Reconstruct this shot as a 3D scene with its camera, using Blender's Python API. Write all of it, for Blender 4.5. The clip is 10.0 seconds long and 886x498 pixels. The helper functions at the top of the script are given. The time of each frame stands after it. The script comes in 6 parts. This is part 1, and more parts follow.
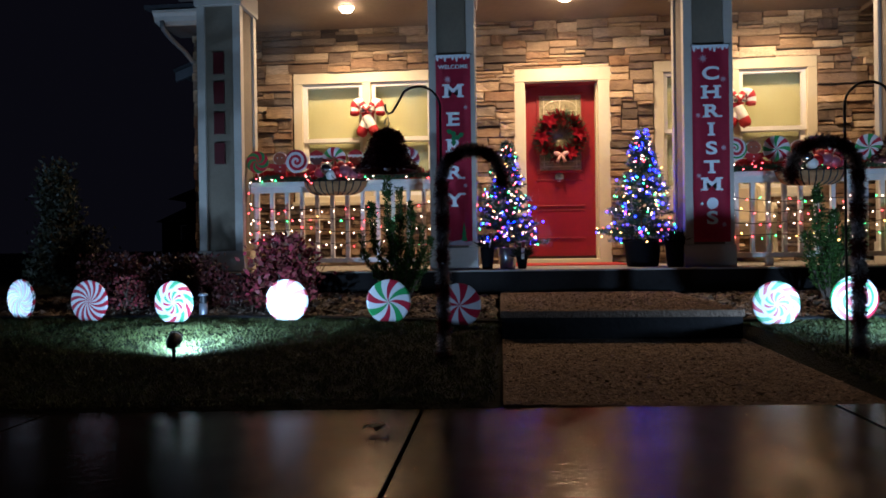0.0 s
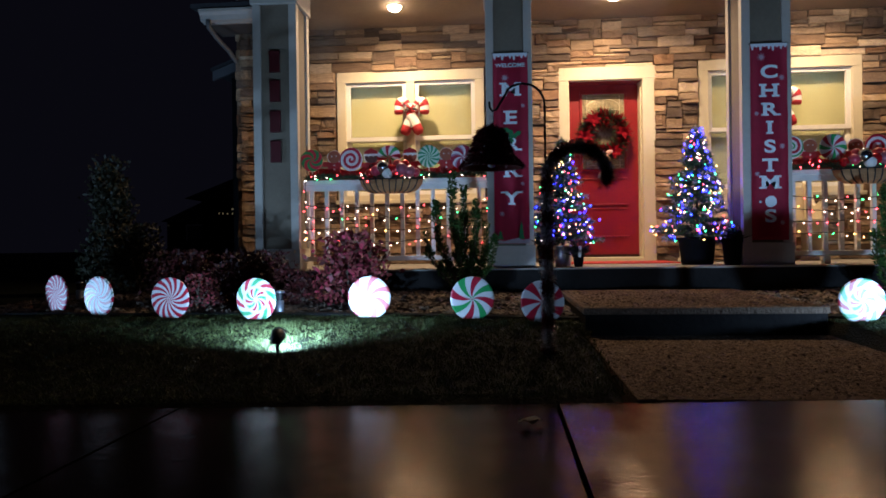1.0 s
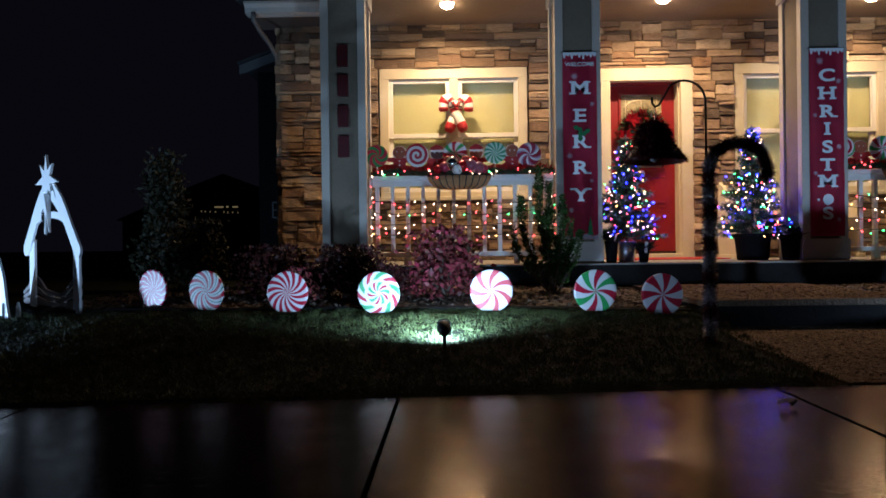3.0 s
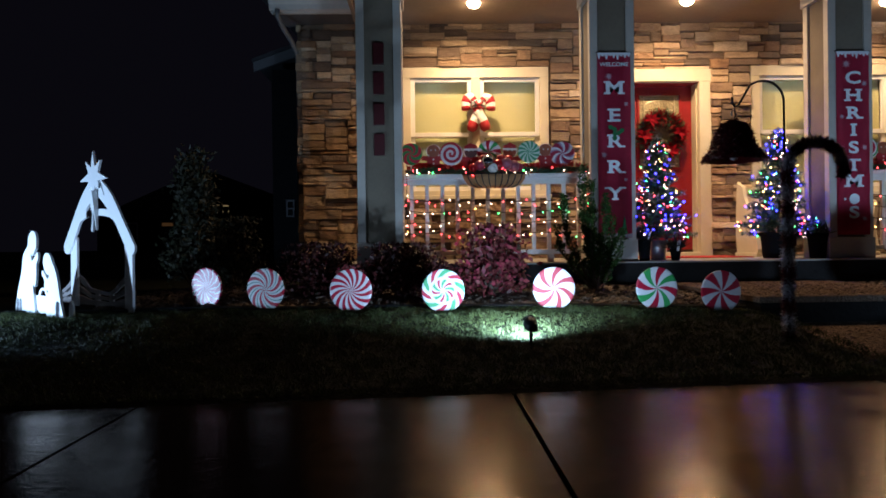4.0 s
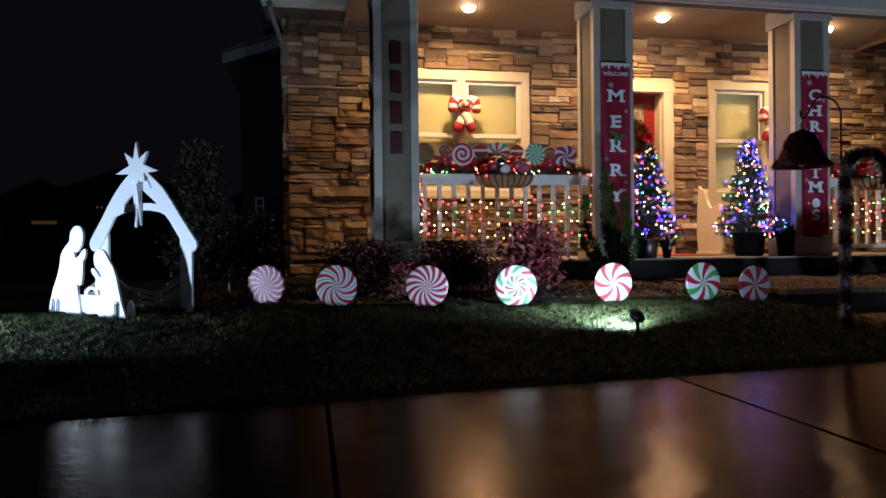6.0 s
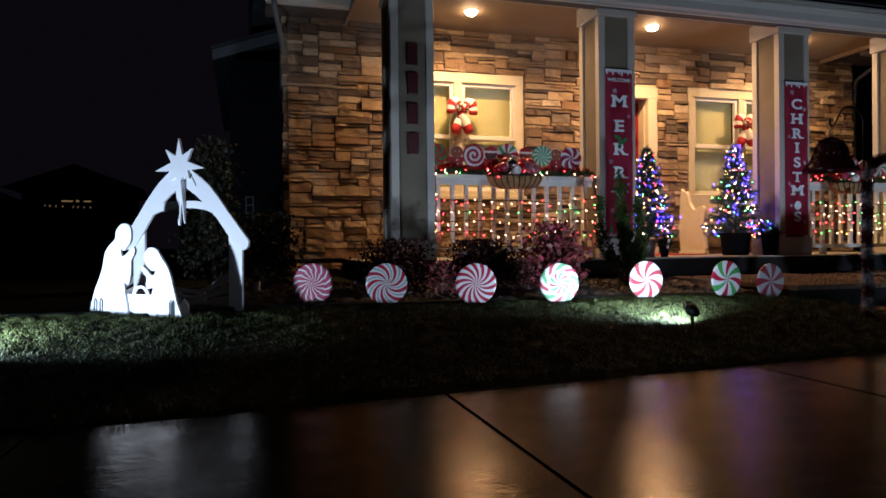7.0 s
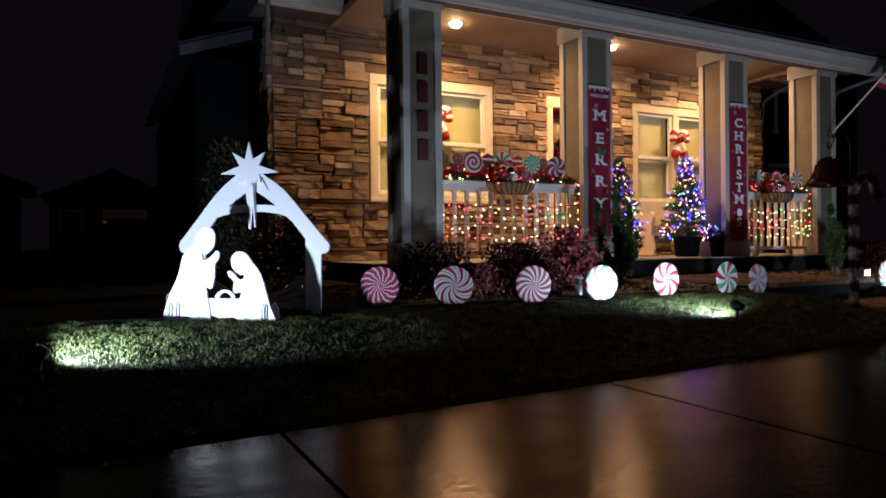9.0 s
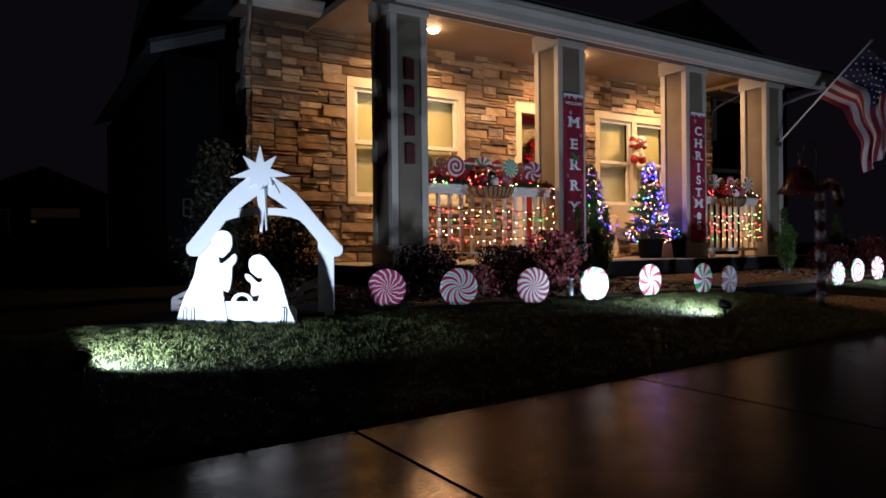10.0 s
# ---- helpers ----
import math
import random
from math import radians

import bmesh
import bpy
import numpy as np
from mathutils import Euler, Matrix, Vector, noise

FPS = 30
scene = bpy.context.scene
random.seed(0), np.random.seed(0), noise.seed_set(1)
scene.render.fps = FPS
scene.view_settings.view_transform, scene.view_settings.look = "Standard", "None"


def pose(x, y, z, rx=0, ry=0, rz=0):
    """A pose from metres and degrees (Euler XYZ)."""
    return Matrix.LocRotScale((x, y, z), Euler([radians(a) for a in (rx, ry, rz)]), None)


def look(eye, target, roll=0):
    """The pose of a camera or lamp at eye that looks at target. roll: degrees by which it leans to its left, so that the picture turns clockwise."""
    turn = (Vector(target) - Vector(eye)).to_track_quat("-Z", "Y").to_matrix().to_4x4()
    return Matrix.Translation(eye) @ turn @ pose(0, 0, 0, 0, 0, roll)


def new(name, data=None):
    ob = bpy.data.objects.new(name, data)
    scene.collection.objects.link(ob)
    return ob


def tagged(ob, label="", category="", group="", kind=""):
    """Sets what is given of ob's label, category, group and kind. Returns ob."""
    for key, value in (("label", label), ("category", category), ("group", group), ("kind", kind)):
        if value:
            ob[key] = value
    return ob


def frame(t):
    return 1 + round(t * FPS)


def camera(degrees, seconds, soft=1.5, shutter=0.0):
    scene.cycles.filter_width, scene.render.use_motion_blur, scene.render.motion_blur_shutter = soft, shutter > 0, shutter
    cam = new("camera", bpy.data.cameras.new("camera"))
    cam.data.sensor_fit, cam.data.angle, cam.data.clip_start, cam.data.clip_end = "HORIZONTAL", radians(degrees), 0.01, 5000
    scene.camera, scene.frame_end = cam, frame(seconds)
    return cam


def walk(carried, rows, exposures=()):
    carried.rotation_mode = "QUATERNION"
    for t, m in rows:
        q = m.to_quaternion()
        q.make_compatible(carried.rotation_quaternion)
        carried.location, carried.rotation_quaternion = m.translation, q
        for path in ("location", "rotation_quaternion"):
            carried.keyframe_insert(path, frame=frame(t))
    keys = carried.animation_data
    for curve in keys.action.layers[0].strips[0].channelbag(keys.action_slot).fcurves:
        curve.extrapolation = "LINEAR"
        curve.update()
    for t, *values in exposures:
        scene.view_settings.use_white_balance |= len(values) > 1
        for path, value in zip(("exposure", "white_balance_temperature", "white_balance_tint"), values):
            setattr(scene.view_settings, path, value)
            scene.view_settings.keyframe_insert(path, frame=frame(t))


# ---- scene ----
cam = camera(66.4, 10.0, soft=1.65)
METRES, EYE, TILT, LEAN, TURN = 6.0, 0.62, 0.0, 0.0, 4.9
ROWS = [
    (0.0, 0.0, 0.0, 0.0, -0.0, -0.19, 0.82),
    (0.5, -0.0422, -0.0006, -0.0004, 0.02, -0.2, 0.81),
    (1.0, -0.0873, -0.0023, -0.0016, -0.05, -0.2, 0.8),
    (1.5, -0.1319, -0.0057, -0.0035, -0.74, -0.19, 0.78),
    (2.0, -0.1756, -0.0083, -0.0045, -1.66, -0.21, 0.76),
    (3.5, -0.3164, 0.0009, -0.0069, -5.19, -0.24, 0.75),
    (4.0, -0.3639, 0.0037, -0.0074, -6.29, -0.27, 0.75),
    (4.5, -0.4107, 0.0063, -0.0081, -8.62, -0.27, 0.7),
    (5.0, -0.4604, 0.01, -0.0086, -11.07, -0.29, 0.68),
    (5.5, -0.512, 0.015, -0.0087, -13.57, -0.32, 0.67),
    (7.0, -0.6899, 0.0456, -0.0107, -21.34, -0.29, 0.6),
    (7.5, -0.7489, 0.0577, -0.0112, -24.22, -0.3, 0.6),
    (8.0, -0.805, 0.0714, -0.0118, -27.04, -0.3, 0.61),
    (8.5, -0.8571, 0.0876, -0.01, -29.75, -0.3, 0.63),
    (9.0, -0.9044, 0.103, -0.0056, -32.07, -0.3, 0.61),
    (9.5, -0.9461, 0.1175, -0.0029, -34.44, -0.29, 0.6),
    (10.0, -0.9835, 0.1301, -0.002, -37.37, -0.31, 0.59),
]
walk(cam, [(t, pose(0, 0, EYE, TILT, LEAN, TURN) @ pose(METRES * x, METRES * y, METRES * z, 90 + pitch, roll, yaw)) for t, x, y, z, yaw, pitch, roll in ROWS],
     exposures=[(0.0, 0.20, 5500, 23), (2.0, 0.16, 5550, 23), (5.0, 0.14, 6250, 27), (8.5, 0.20, 7050, 35), (10.0, 0.23, 7050, 35)])

# ---- night sky, lamps of the place ----
world = bpy.data.worlds.new("night")
scene.world = world
world.use_nodes = True
world.node_tree.nodes["Background"].inputs[0].default_value = (0.085, 0.08, 0.115, 1)
world.node_tree.nodes["Background"].inputs[1].default_value = 0.027
PORCH_WATT, SPOT_WATT = 50.0, 15.5
WARM, COLD = (1.0, 0.685, 0.325), (0.50, 0.79, 1.0)
DECK, CEIL, WALL_Y, COL_Y = 0.41, 3.22, 7.97, 6.12


def lamp(name, kind, m, watt, colour, **more):
    d = bpy.data.lights.new(name, kind)
    d.energy, d.color = watt, colour
    for k, v in more.items():
        if k == "size":
            d.size = v
        if k == "shape":
            d.shape = v
        if k == "spread":
            d.spread = radians(v)
        if k == "spot":
            d.spot_size = radians(v)
        if k == "blend":
            d.spot_blend = v
        if k == "soft":
            d.shadow_soft_size = v
    ob = new(name, d)
    ob.matrix_world = m
    return ob


PORCH_LAMPS = ((-1.63, 7.22, 1.0), (0.70, 7.17, 1.0), (2.96, 7.22, 0.68))
for lx, ly, dim in PORCH_LAMPS:
    lamp("porch_light", "AREA", look((lx, ly, CEIL - 0.062), (lx, ly, 0)), PORCH_WATT * dim, WARM, shape="DISK", size=0.13, spread=160)
SPOTS = (((-1.65, 3.28, 0.165), (-1.85, 5.6, 0.02)), ((-5.69, 3.68, 0.115), (-4.80, 4.37, 0.34)), ((2.19, 3.30, 0.18), (2.10, 5.6, 0.70)))
for eye_s, aim in SPOTS:
    v = (Vector(aim) - Vector(eye_s)).normalized()
    lamp("garden_spot", "SPOT", look(Vector(eye_s) + v * 0.05, aim), SPOT_WATT * (9.2 if eye_s[0] < -4 else 8.0), COLD, spot=114 if eye_s[0] < -4 else 158, blend=0.35 if eye_s[0] < -4 else 1.0, soft=0.03)


# ---- materials ----
def mat(name, c1, c2=None, scale=8.0, rough=0.6, metal=0.0, bump=0.0, bscale=None, rand=0.0, island=False, rvar=0.0, coords="Object", spec=0.5, detail=4.0, trans=0.0, stretch=None, sheen=0.0, sub=0.0):
    """Two colours mixed by noise at two scales, relief, and a shift in value from piece to piece."""
    m = bpy.data.materials.new(name)
    m.use_nodes = True
    nt = m.node_tree
    b = nt.nodes["Principled BSDF"]
    link = nt.links.new
    tc = nt.nodes.new("ShaderNodeTexCoord")
    mp = nt.nodes.new("ShaderNodeMapping")
    if stretch:
        mp.inputs["Scale"].default_value = stretch
    link(tc.outputs[coords], mp.inputs[0])
    n1 = nt.nodes.new("ShaderNodeTexNoise")
    n1.inputs["Scale"].default_value, n1.inputs["Detail"].default_value = scale, detail
    link(mp.outputs[0], n1.inputs["Vector"])
    n2 = nt.nodes.new("ShaderNodeTexNoise")
    n2.inputs["Scale"].default_value, n2.inputs["Detail"].default_value = scale * 9, 2.0
    link(mp.outputs[0], n2.inputs["Vector"])
    addn = nt.nodes.new("ShaderNodeMath")
    addn.operation = "MULTIPLY_ADD"
    link(n2.outputs["Fac"], addn.inputs[0])
    addn.inputs[1].default_value = 0.5
    link(n1.outputs["Fac"], addn.inputs[2])
    ramp = nt.nodes.new("ShaderNodeMapRange")
    ramp.inputs["From Min"].default_value, ramp.inputs["From Max"].default_value = 0.5, 1.0
    link(addn.outputs[0], ramp.inputs["Value"])
    mix = nt.nodes.new("ShaderNodeMix")
    mix.data_type = "RGBA"
    c2 = c2 or tuple(v * 0.78 for v in c1)
    mix.inputs["A"].default_value, mix.inputs["B"].default_value = (*c1, 1), (*c2, 1)
    link(ramp.outputs[0], mix.inputs["Factor"])
    colour = mix.outputs["Result"]
    if rand:
        src = nt.nodes.new("ShaderNodeNewGeometry").outputs["Random Per Island"] if island else nt.nodes.new("ShaderNodeObjectInfo").outputs["Random"]
        hsv = nt.nodes.new("ShaderNodeHueSaturation")
        mr = nt.nodes.new("ShaderNodeMapRange")
        mr.inputs["To Min"].default_value, mr.inputs["To Max"].default_value = 1 - rand, 1 + rand
        link(src, mr.inputs["Value"])
        link(mr.outputs[0], hsv.inputs["Value"])
        link(colour, hsv.inputs["Color"])
        colour = hsv.outputs[0]
    link(colour, b.inputs["Base Color"])
    b.inputs["Roughness"].default_value, b.inputs["Metallic"].default_value = rough, metal
    b.inputs["Specular IOR Level"].default_value = spec
    if trans:
        b.inputs["Transmission Weight"].default_value = trans
    if rvar:
        rr = nt.nodes.new("ShaderNodeMapRange")
        rr.inputs["To Min"].default_value, rr.inputs["To Max"].default_value = max(0.02, rough - rvar), rough + rvar
        link(n1.outputs["Fac"], rr.inputs["Value"])
        link(rr.outputs[0], b.inputs["Roughness"])
    if bump:
        nb = nt.nodes.new("ShaderNodeTexNoise")
        nb.inputs["Scale"].default_value, nb.inputs["Detail"].default_value = bscale or scale * 5, 5.0
        link(mp.outputs[0], nb.inputs["Vector"])
        bp = nt.nodes.new("ShaderNodeBump")
        bp.inputs["Strength"].default_value, bp.inputs["Distance"].default_value = bump, 0.02
        link(nb.outputs["Fac"], bp.inputs["Height"])
        link(bp.outputs[0], b.inputs["Normal"])
    return m


def glow(name, colour, strength):
    m = bpy.data.materials.new(name)
    m.use_nodes = True
    b = m.node_tree.nodes["Principled BSDF"]
    b.inputs["Base Color"].default_value = (*[min(1, 0.2 + 0.6 * c) for c in colour], 1)
    b.inputs["Emission Color"].default_value, b.inputs["Emission Strength"].default_value = (*colour, 1), strength
    b.inputs["Roughness"].default_value = 0.3
    return m


def stone_mat():
    m = mat("ledge_stone", (0.56, 0.465, 0.345), (0.25, 0.19, 0.14), scale=6.5, rough=0.88, bump=0.8, bscale=42, detail=8, stretch=(0.55, 1.0, 1.7))
    nt = m.node_tree
    b = nt.nodes["Principled BSDF"]
    info = nt.nodes.new("ShaderNodeObjectInfo")
    ramp = nt.nodes.new("ShaderNodeValToRGB")
    el = ramp.color_ramp.elements
    el[0].position, el[0].color = 0.0, (0.20, 0.17, 0.16, 1)
    el[1].position, el[1].color = 1.0, (1.6, 1.55, 1.4, 1)
    for p, c in ((0.12, (0.45, 0.38, 0.35, 1)), (0.26, (0.60, 0.45, 0.33, 1)), (0.42, (1.0, 0.88, 0.72, 1)), (0.50, (0.44, 0.41, 0.40, 1)), (0.58, (0.66, 0.45, 0.31, 1)), (0.72, (1.28, 1.12, 0.90, 1)), (0.86, (0.40, 0.31, 0.25, 1)), (0.93, (1.35, 1.27, 1.1, 1))):
        e = el.new(p)
        e.color = c
    nt.links.new(info.outputs["Random"], ramp.inputs[0])
    mul = nt.nodes.new("ShaderNodeMix")
    mul.data_type, mul.blend_type = "RGBA", "MULTIPLY"
    mul.inputs["Factor"].default_value = 1
    src = b.inputs["Base Color"].links[0].from_socket
    nt.links.new(src, mul.inputs["A"])
    nt.links.new(ramp.outputs[0], mul.inputs["B"])
    nt.links.new(mul.outputs["Result"], b.inputs["Base Color"])
    return m


STONE = stone_mat()
STONE_JOINED = STONE.copy()
for nd in list(STONE_JOINED.node_tree.nodes):
    if nd.bl_idname == "ShaderNodeObjectInfo":
        geo = STONE_JOINED.node_tree.nodes.new("ShaderNodeNewGeometry")
        STONE_JOINED.node_tree.links.new(geo.outputs["Random Per Island"], nd.outputs["Random"].links[0].to_socket)
MORTAR = mat("mortar", (0.15, 0.12, 0.095), (0.09, 0.075, 0.06), scale=20, rough=0.95, bump=0.5)
TRIM = mat("cream_trim", (0.63, 0.56, 0.39), (0.56, 0.495, 0.34), scale=3, rough=0.45, bump=0.05, bscale=60)
COLUMN_TRIM = mat("grey_trim", (0.46, 0.42, 0.36), (0.39, 0.355, 0.30), scale=3, rough=0.55, bump=0.06, bscale=60)
COLUMN_PANEL = mat("stucco_panel", (0.180, 0.145, 0.100), (0.140, 0.112, 0.077), scale=4, rough=0.8, bump=0.35, bscale=160)
VINYL = mat("white_vinyl", (0.74, 0.72, 0.66), (0.68, 0.66, 0.60), scale=4, rough=0.35)
BLIND = mat("blind", (0.56, 0.55, 0.28), (0.48, 0.47, 0.235), scale=3, rough=0.6)
RED_DOOR = mat("red_door", (0.27, 0.010, 0.010), (0.21, 0.008, 0.008), scale=3, rough=0.38, bump=0.05, bscale=80)
CEIL_M = mat("soffit_paint", (0.25, 0.182, 0.118), (0.20, 0.145, 0.094), scale=2, rough=0.7, bump=0.05)
# Ceiling paint darkened: the shade under the eaves is in this colour.
SHADED_EAVE_M = mat("shaded_eave_paint", (0.11, 0.095, 0.085), (0.08, 0.07, 0.062), scale=2, rough=0.8, spec=0.1)
GUTTER_M = mat("gutter_white", (0.48, 0.45, 0.39), (0.40, 0.375, 0.325), scale=2, rough=0.45)
ROOF_M = mat("asphalt_shingle", (0.05, 0.05, 0.055), (0.03, 0.03, 0.032), scale=6, rough=0.95, bump=0.5)
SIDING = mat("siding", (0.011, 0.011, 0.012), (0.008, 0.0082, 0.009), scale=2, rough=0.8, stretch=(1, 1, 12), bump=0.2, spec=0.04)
CONCRETE = mat("deck_concrete", (0.27, 0.24, 0.20), (0.20, 0.18, 0.15), scale=2.5, rough=0.65, bump=0.2, bscale=60)
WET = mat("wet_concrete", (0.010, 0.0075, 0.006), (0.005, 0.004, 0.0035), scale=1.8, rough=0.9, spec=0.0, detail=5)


def broom(m):
    """Brush marks drawn across the slabs and a fine grit, both as relief."""
    nt = m.node_tree
    link = nt.links.new
    tc = nt.nodes.new("ShaderNodeTexCoord")
    last = None
    for sc, stretch, rise, detail in ((1.0, (9, 150, 30), 0.0005, 3.0), (1.0, (330, 330, 330), 0.00025, 2.0), (1.0, (20, 34, 40), 0.0014, 3.0)):
        mp = nt.nodes.new("ShaderNodeMapping")
        mp.inputs["Scale"].default_value = stretch
        link(tc.outputs["Object"], mp.inputs[0])
        n = nt.nodes.new("ShaderNodeTexNoise")
        n.inputs["Scale"].default_value, n.inputs["Detail"].default_value = sc, detail
        n.inputs["Distortion"].default_value = 0.4
        link(mp.outputs[0], n.inputs["Vector"])
        bp = nt.nodes.new("ShaderNodeBump")
        bp.inputs["Strength"].default_value, bp.inputs["Distance"].default_value = 1.0, rise
        link(n.outputs["Fac"], bp.inputs["Height"])
        if last:
            link(last, bp.inputs["Normal"])
        last = bp.outputs[0]
    b = nt.nodes["Principled BSDF"]
    link(last, b.inputs["Normal"])
    film = nt.nodes.new("ShaderNodeBsdfGlossy")
    film.inputs["Color"].default_value = (1, 0.82, 0.70, 1)
    link(last, film.inputs["Normal"])
    patch = nt.nodes.new("ShaderNodeTexNoise")
    patch.inputs["Scale"].default_value, patch.inputs["Detail"].default_value = 5.5, 7.0
    link(tc.outputs["Object"], patch.inputs["Vector"])
    for sock, lo, hi in ((film.inputs["Roughness"], 0.075, 0.19), (None, 0.018, 0.066)):
        mr = nt.nodes.new("ShaderNodeMapRange")
        mr.inputs["From Min"].default_value, mr.inputs["From Max"].default_value = 0.3, 0.7
        mr.inputs["To Min"].default_value, mr.inputs["To Max"].default_value = (lo, hi) if sock else (hi, lo)
        link(patch.outputs["Fac"], mr.inputs["Value"])
        if sock:
            link(mr.outputs[0], sock)
    both = nt.nodes.new("ShaderNodeMixShader")
    edge = nt.nodes.new("ShaderNodeFresnel")
    edge.inputs["IOR"].default_value = 1.13
    gain = nt.nodes.new("ShaderNodeMath")
    gain.operation = "MULTIPLY_ADD"
    gain.inputs[1].default_value = 0.78
    link(edge.outputs[0], gain.inputs[0])
    link(mr.outputs[0], gain.inputs[2])
    link(gain.outputs[0], both.inputs[0])
    link(b.outputs[0], both.inputs[1])
    link(film.outputs[0], both.inputs[2])
    link(both.outputs[0], nt.nodes["Material Output"].inputs[0])


broom(WET)
AGGREGATE = mat("exposed_aggregate", (0.180, 0.124, 0.086), (0.108, 0.075, 0.053), scale=30, rough=0.9, bump=1.0, bscale=60, detail=5, spec=0.04)
PEBBLE = mat("pebble", (0.230, 0.162, 0.118), (0.142, 0.100, 0.074), scale=60, rough=0.8, rand=0.6, island=True, spec=0.05)
# Concrete far darker than the slab tops: shade of upright faces as colour.
SHADED_RISER = mat("shaded_riser_concrete", (0.020, 0.018, 0.017), (0.012, 0.011, 0.0105), scale=4, rough=0.9, bump=0.3, spec=0.03)
JOINT = mat("joint_dark", (0.006, 0.005, 0.0045), (0.004, 0.0035, 0.003), scale=20, rough=1.0, spec=0.0)
BARGE = mat("dull_bargeboard", (0.11, 0.11, 0.115), (0.08, 0.08, 0.084), scale=4, rough=0.6)
SPOUT_M = mat("dull_spout", (0.14, 0.137, 0.13), (0.105, 0.102, 0.098), scale=4, rough=0.55)
LAWN = mat("lawn_soil", (0.008, 0.009, 0.004), (0.005, 0.006, 0.003), scale=14, rough=0.95, bump=0.8, spec=0.1)
GRASS = mat("grass_blade", (0.080, 0.100, 0.030), (0.040, 0.051, 0.015), scale=2, rough=0.6, rand=0.45, island=True, spec=0.2)
BARK_CHIP = mat("bark_chip", (0.16, 0.11, 0.075), (0.07, 0.05, 0.035), scale=30, rough=0.8, rand=0.6, island=True, bump=0.4)
PETAL = mat("poinsettia_cloth", (0.24, 0.004, 0.010), (0.13, 0.002, 0.006), scale=20, rough=0.8, spec=0.08)
WHITE_BOARD = mat("white_board", (0.80, 0.81, 0.82), (0.76, 0.77, 0.78), scale=3, rough=0.5, bump=0.03)
# White board darkened to grey: shade behind the figures put into the colour.
SHADED_BOARD = mat("shaded_board", (0.30, 0.27, 0.265), (0.22, 0.20, 0.195), scale=6, rough=0.8, stretch=(1, 1, 8), bump=0.2)
BLACK = mat("black_plastic", (0.010, 0.010, 0.011), (0.007, 0.007, 0.008), scale=10, rough=0.5, spec=0.3)
POT = mat("matt_pot", (0.006, 0.006, 0.0065), (0.004, 0.004, 0.0045), scale=10, rough=0.85, spec=0.08)
IRON = mat("wrought_iron", (0.015, 0.015, 0.016), (0.03, 0.028, 0.026), scale=20, rough=0.5, metal=0.3)
STEEL = mat("brushed_steel", (0.55, 0.56, 0.58), (0.42, 0.43, 0.45), scale=20, rough=0.3, metal=1.0)
RED_CLOTH = mat("red_banner_cloth", (0.58, 0.018, 0.062), (0.47, 0.014, 0.050), scale=3, rough=0.7, bump=0.15, bscale=9)
WHITE_CLOTH = mat("white_print", (0.75, 0.76, 0.78), (0.66, 0.67, 0.70), scale=5, rough=0.8)
NUMBER_RED = mat("dark_red_metal", (0.075, 0.008, 0.010), (0.05, 0.006, 0.007), scale=9, rough=0.45)
FROST = mat("frosted_needle", (0.42, 0.38, 0.40), (0.30, 0.27, 0.28), scale=6, rough=0.6, rand=0.4, island=True)
NEEDLE = mat("fir_needle", (0.04, 0.11, 0.05), (0.025, 0.065, 0.03), scale=6, rough=0.55, rand=0.5, island=True)
LEAF_GREEN = mat("shrub_leaf", (0.034, 0.072, 0.014), (0.018, 0.040, 0.008), scale=5, rough=0.6, rand=0.6, island=True, spec=0.12)
LEAF_DARK = mat("dark_leaf", (0.010, 0.014, 0.006), (0.020, 0.016, 0.006), scale=5, rough=0.6, spec=0.3, rand=0.5, island=True)
LEAF_PINK = mat("burgundy_leaf", (0.28, 0.018, 0.050), (0.055, 0.046, 0.016), scale=24, rough=0.5, rand=0.7, island=True, spec=0.18)
LEAF_MAROON = mat("maroon_leaf", (0.052, 0.005, 0.007), (0.022, 0.010, 0.006), scale=16, rough=0.55, rand=0.5, island=True, spec=0.2)
WOOD = mat("twig", (0.09, 0.06, 0.04), (0.05, 0.035, 0.025), scale=20, rough=0.8, bump=0.4)
TINSEL_RED = mat("red_tinsel", (0.13, 0.006, 0.010), (0.07, 0.003, 0.005), scale=20, rough=0.35, rand=0.6, island=True)
TINSEL_WHITE = mat("white_tinsel", (0.62, 0.58, 0.60), (0.45, 0.42, 0.45), scale=20, rough=0.4, rand=0.5, island=True)
RED_PLUSH = mat("red_plush", (0.42, 0.012, 0.015), (0.30, 0.008, 0.01), scale=12, rough=0.6, bump=0.4)
WHITE_PLUSH = mat("white_plush", (0.78, 0.74, 0.68), (0.68, 0.64, 0.58), scale=12, rough=0.7, bump=0.4)
GINGER = mat("gingerbread", (0.36, 0.10, 0.045), (0.27, 0.075, 0.035), scale=8, rough=0.6)
MAT_RED = mat("red_doormat", (0.45, 0.03, 0.02), (0.33, 0.02, 0.015), scale=30, rough=0.95, bump=0.6)
COCO = mat("coco_liner", (0.48, 0.24, 0.10), (0.31, 0.15, 0.06), scale=12, rough=0.9, bump=0.7)
SILVER = mat("silver_ball", (0.75, 0.76, 0.8), (0.65, 0.66, 0.7), scale=3, rough=0.15, metal=1.0)
WIRE = mat("green_wire", (0.012, 0.02, 0.012), (0.01, 0.012, 0.01), scale=20, rough=0.6)
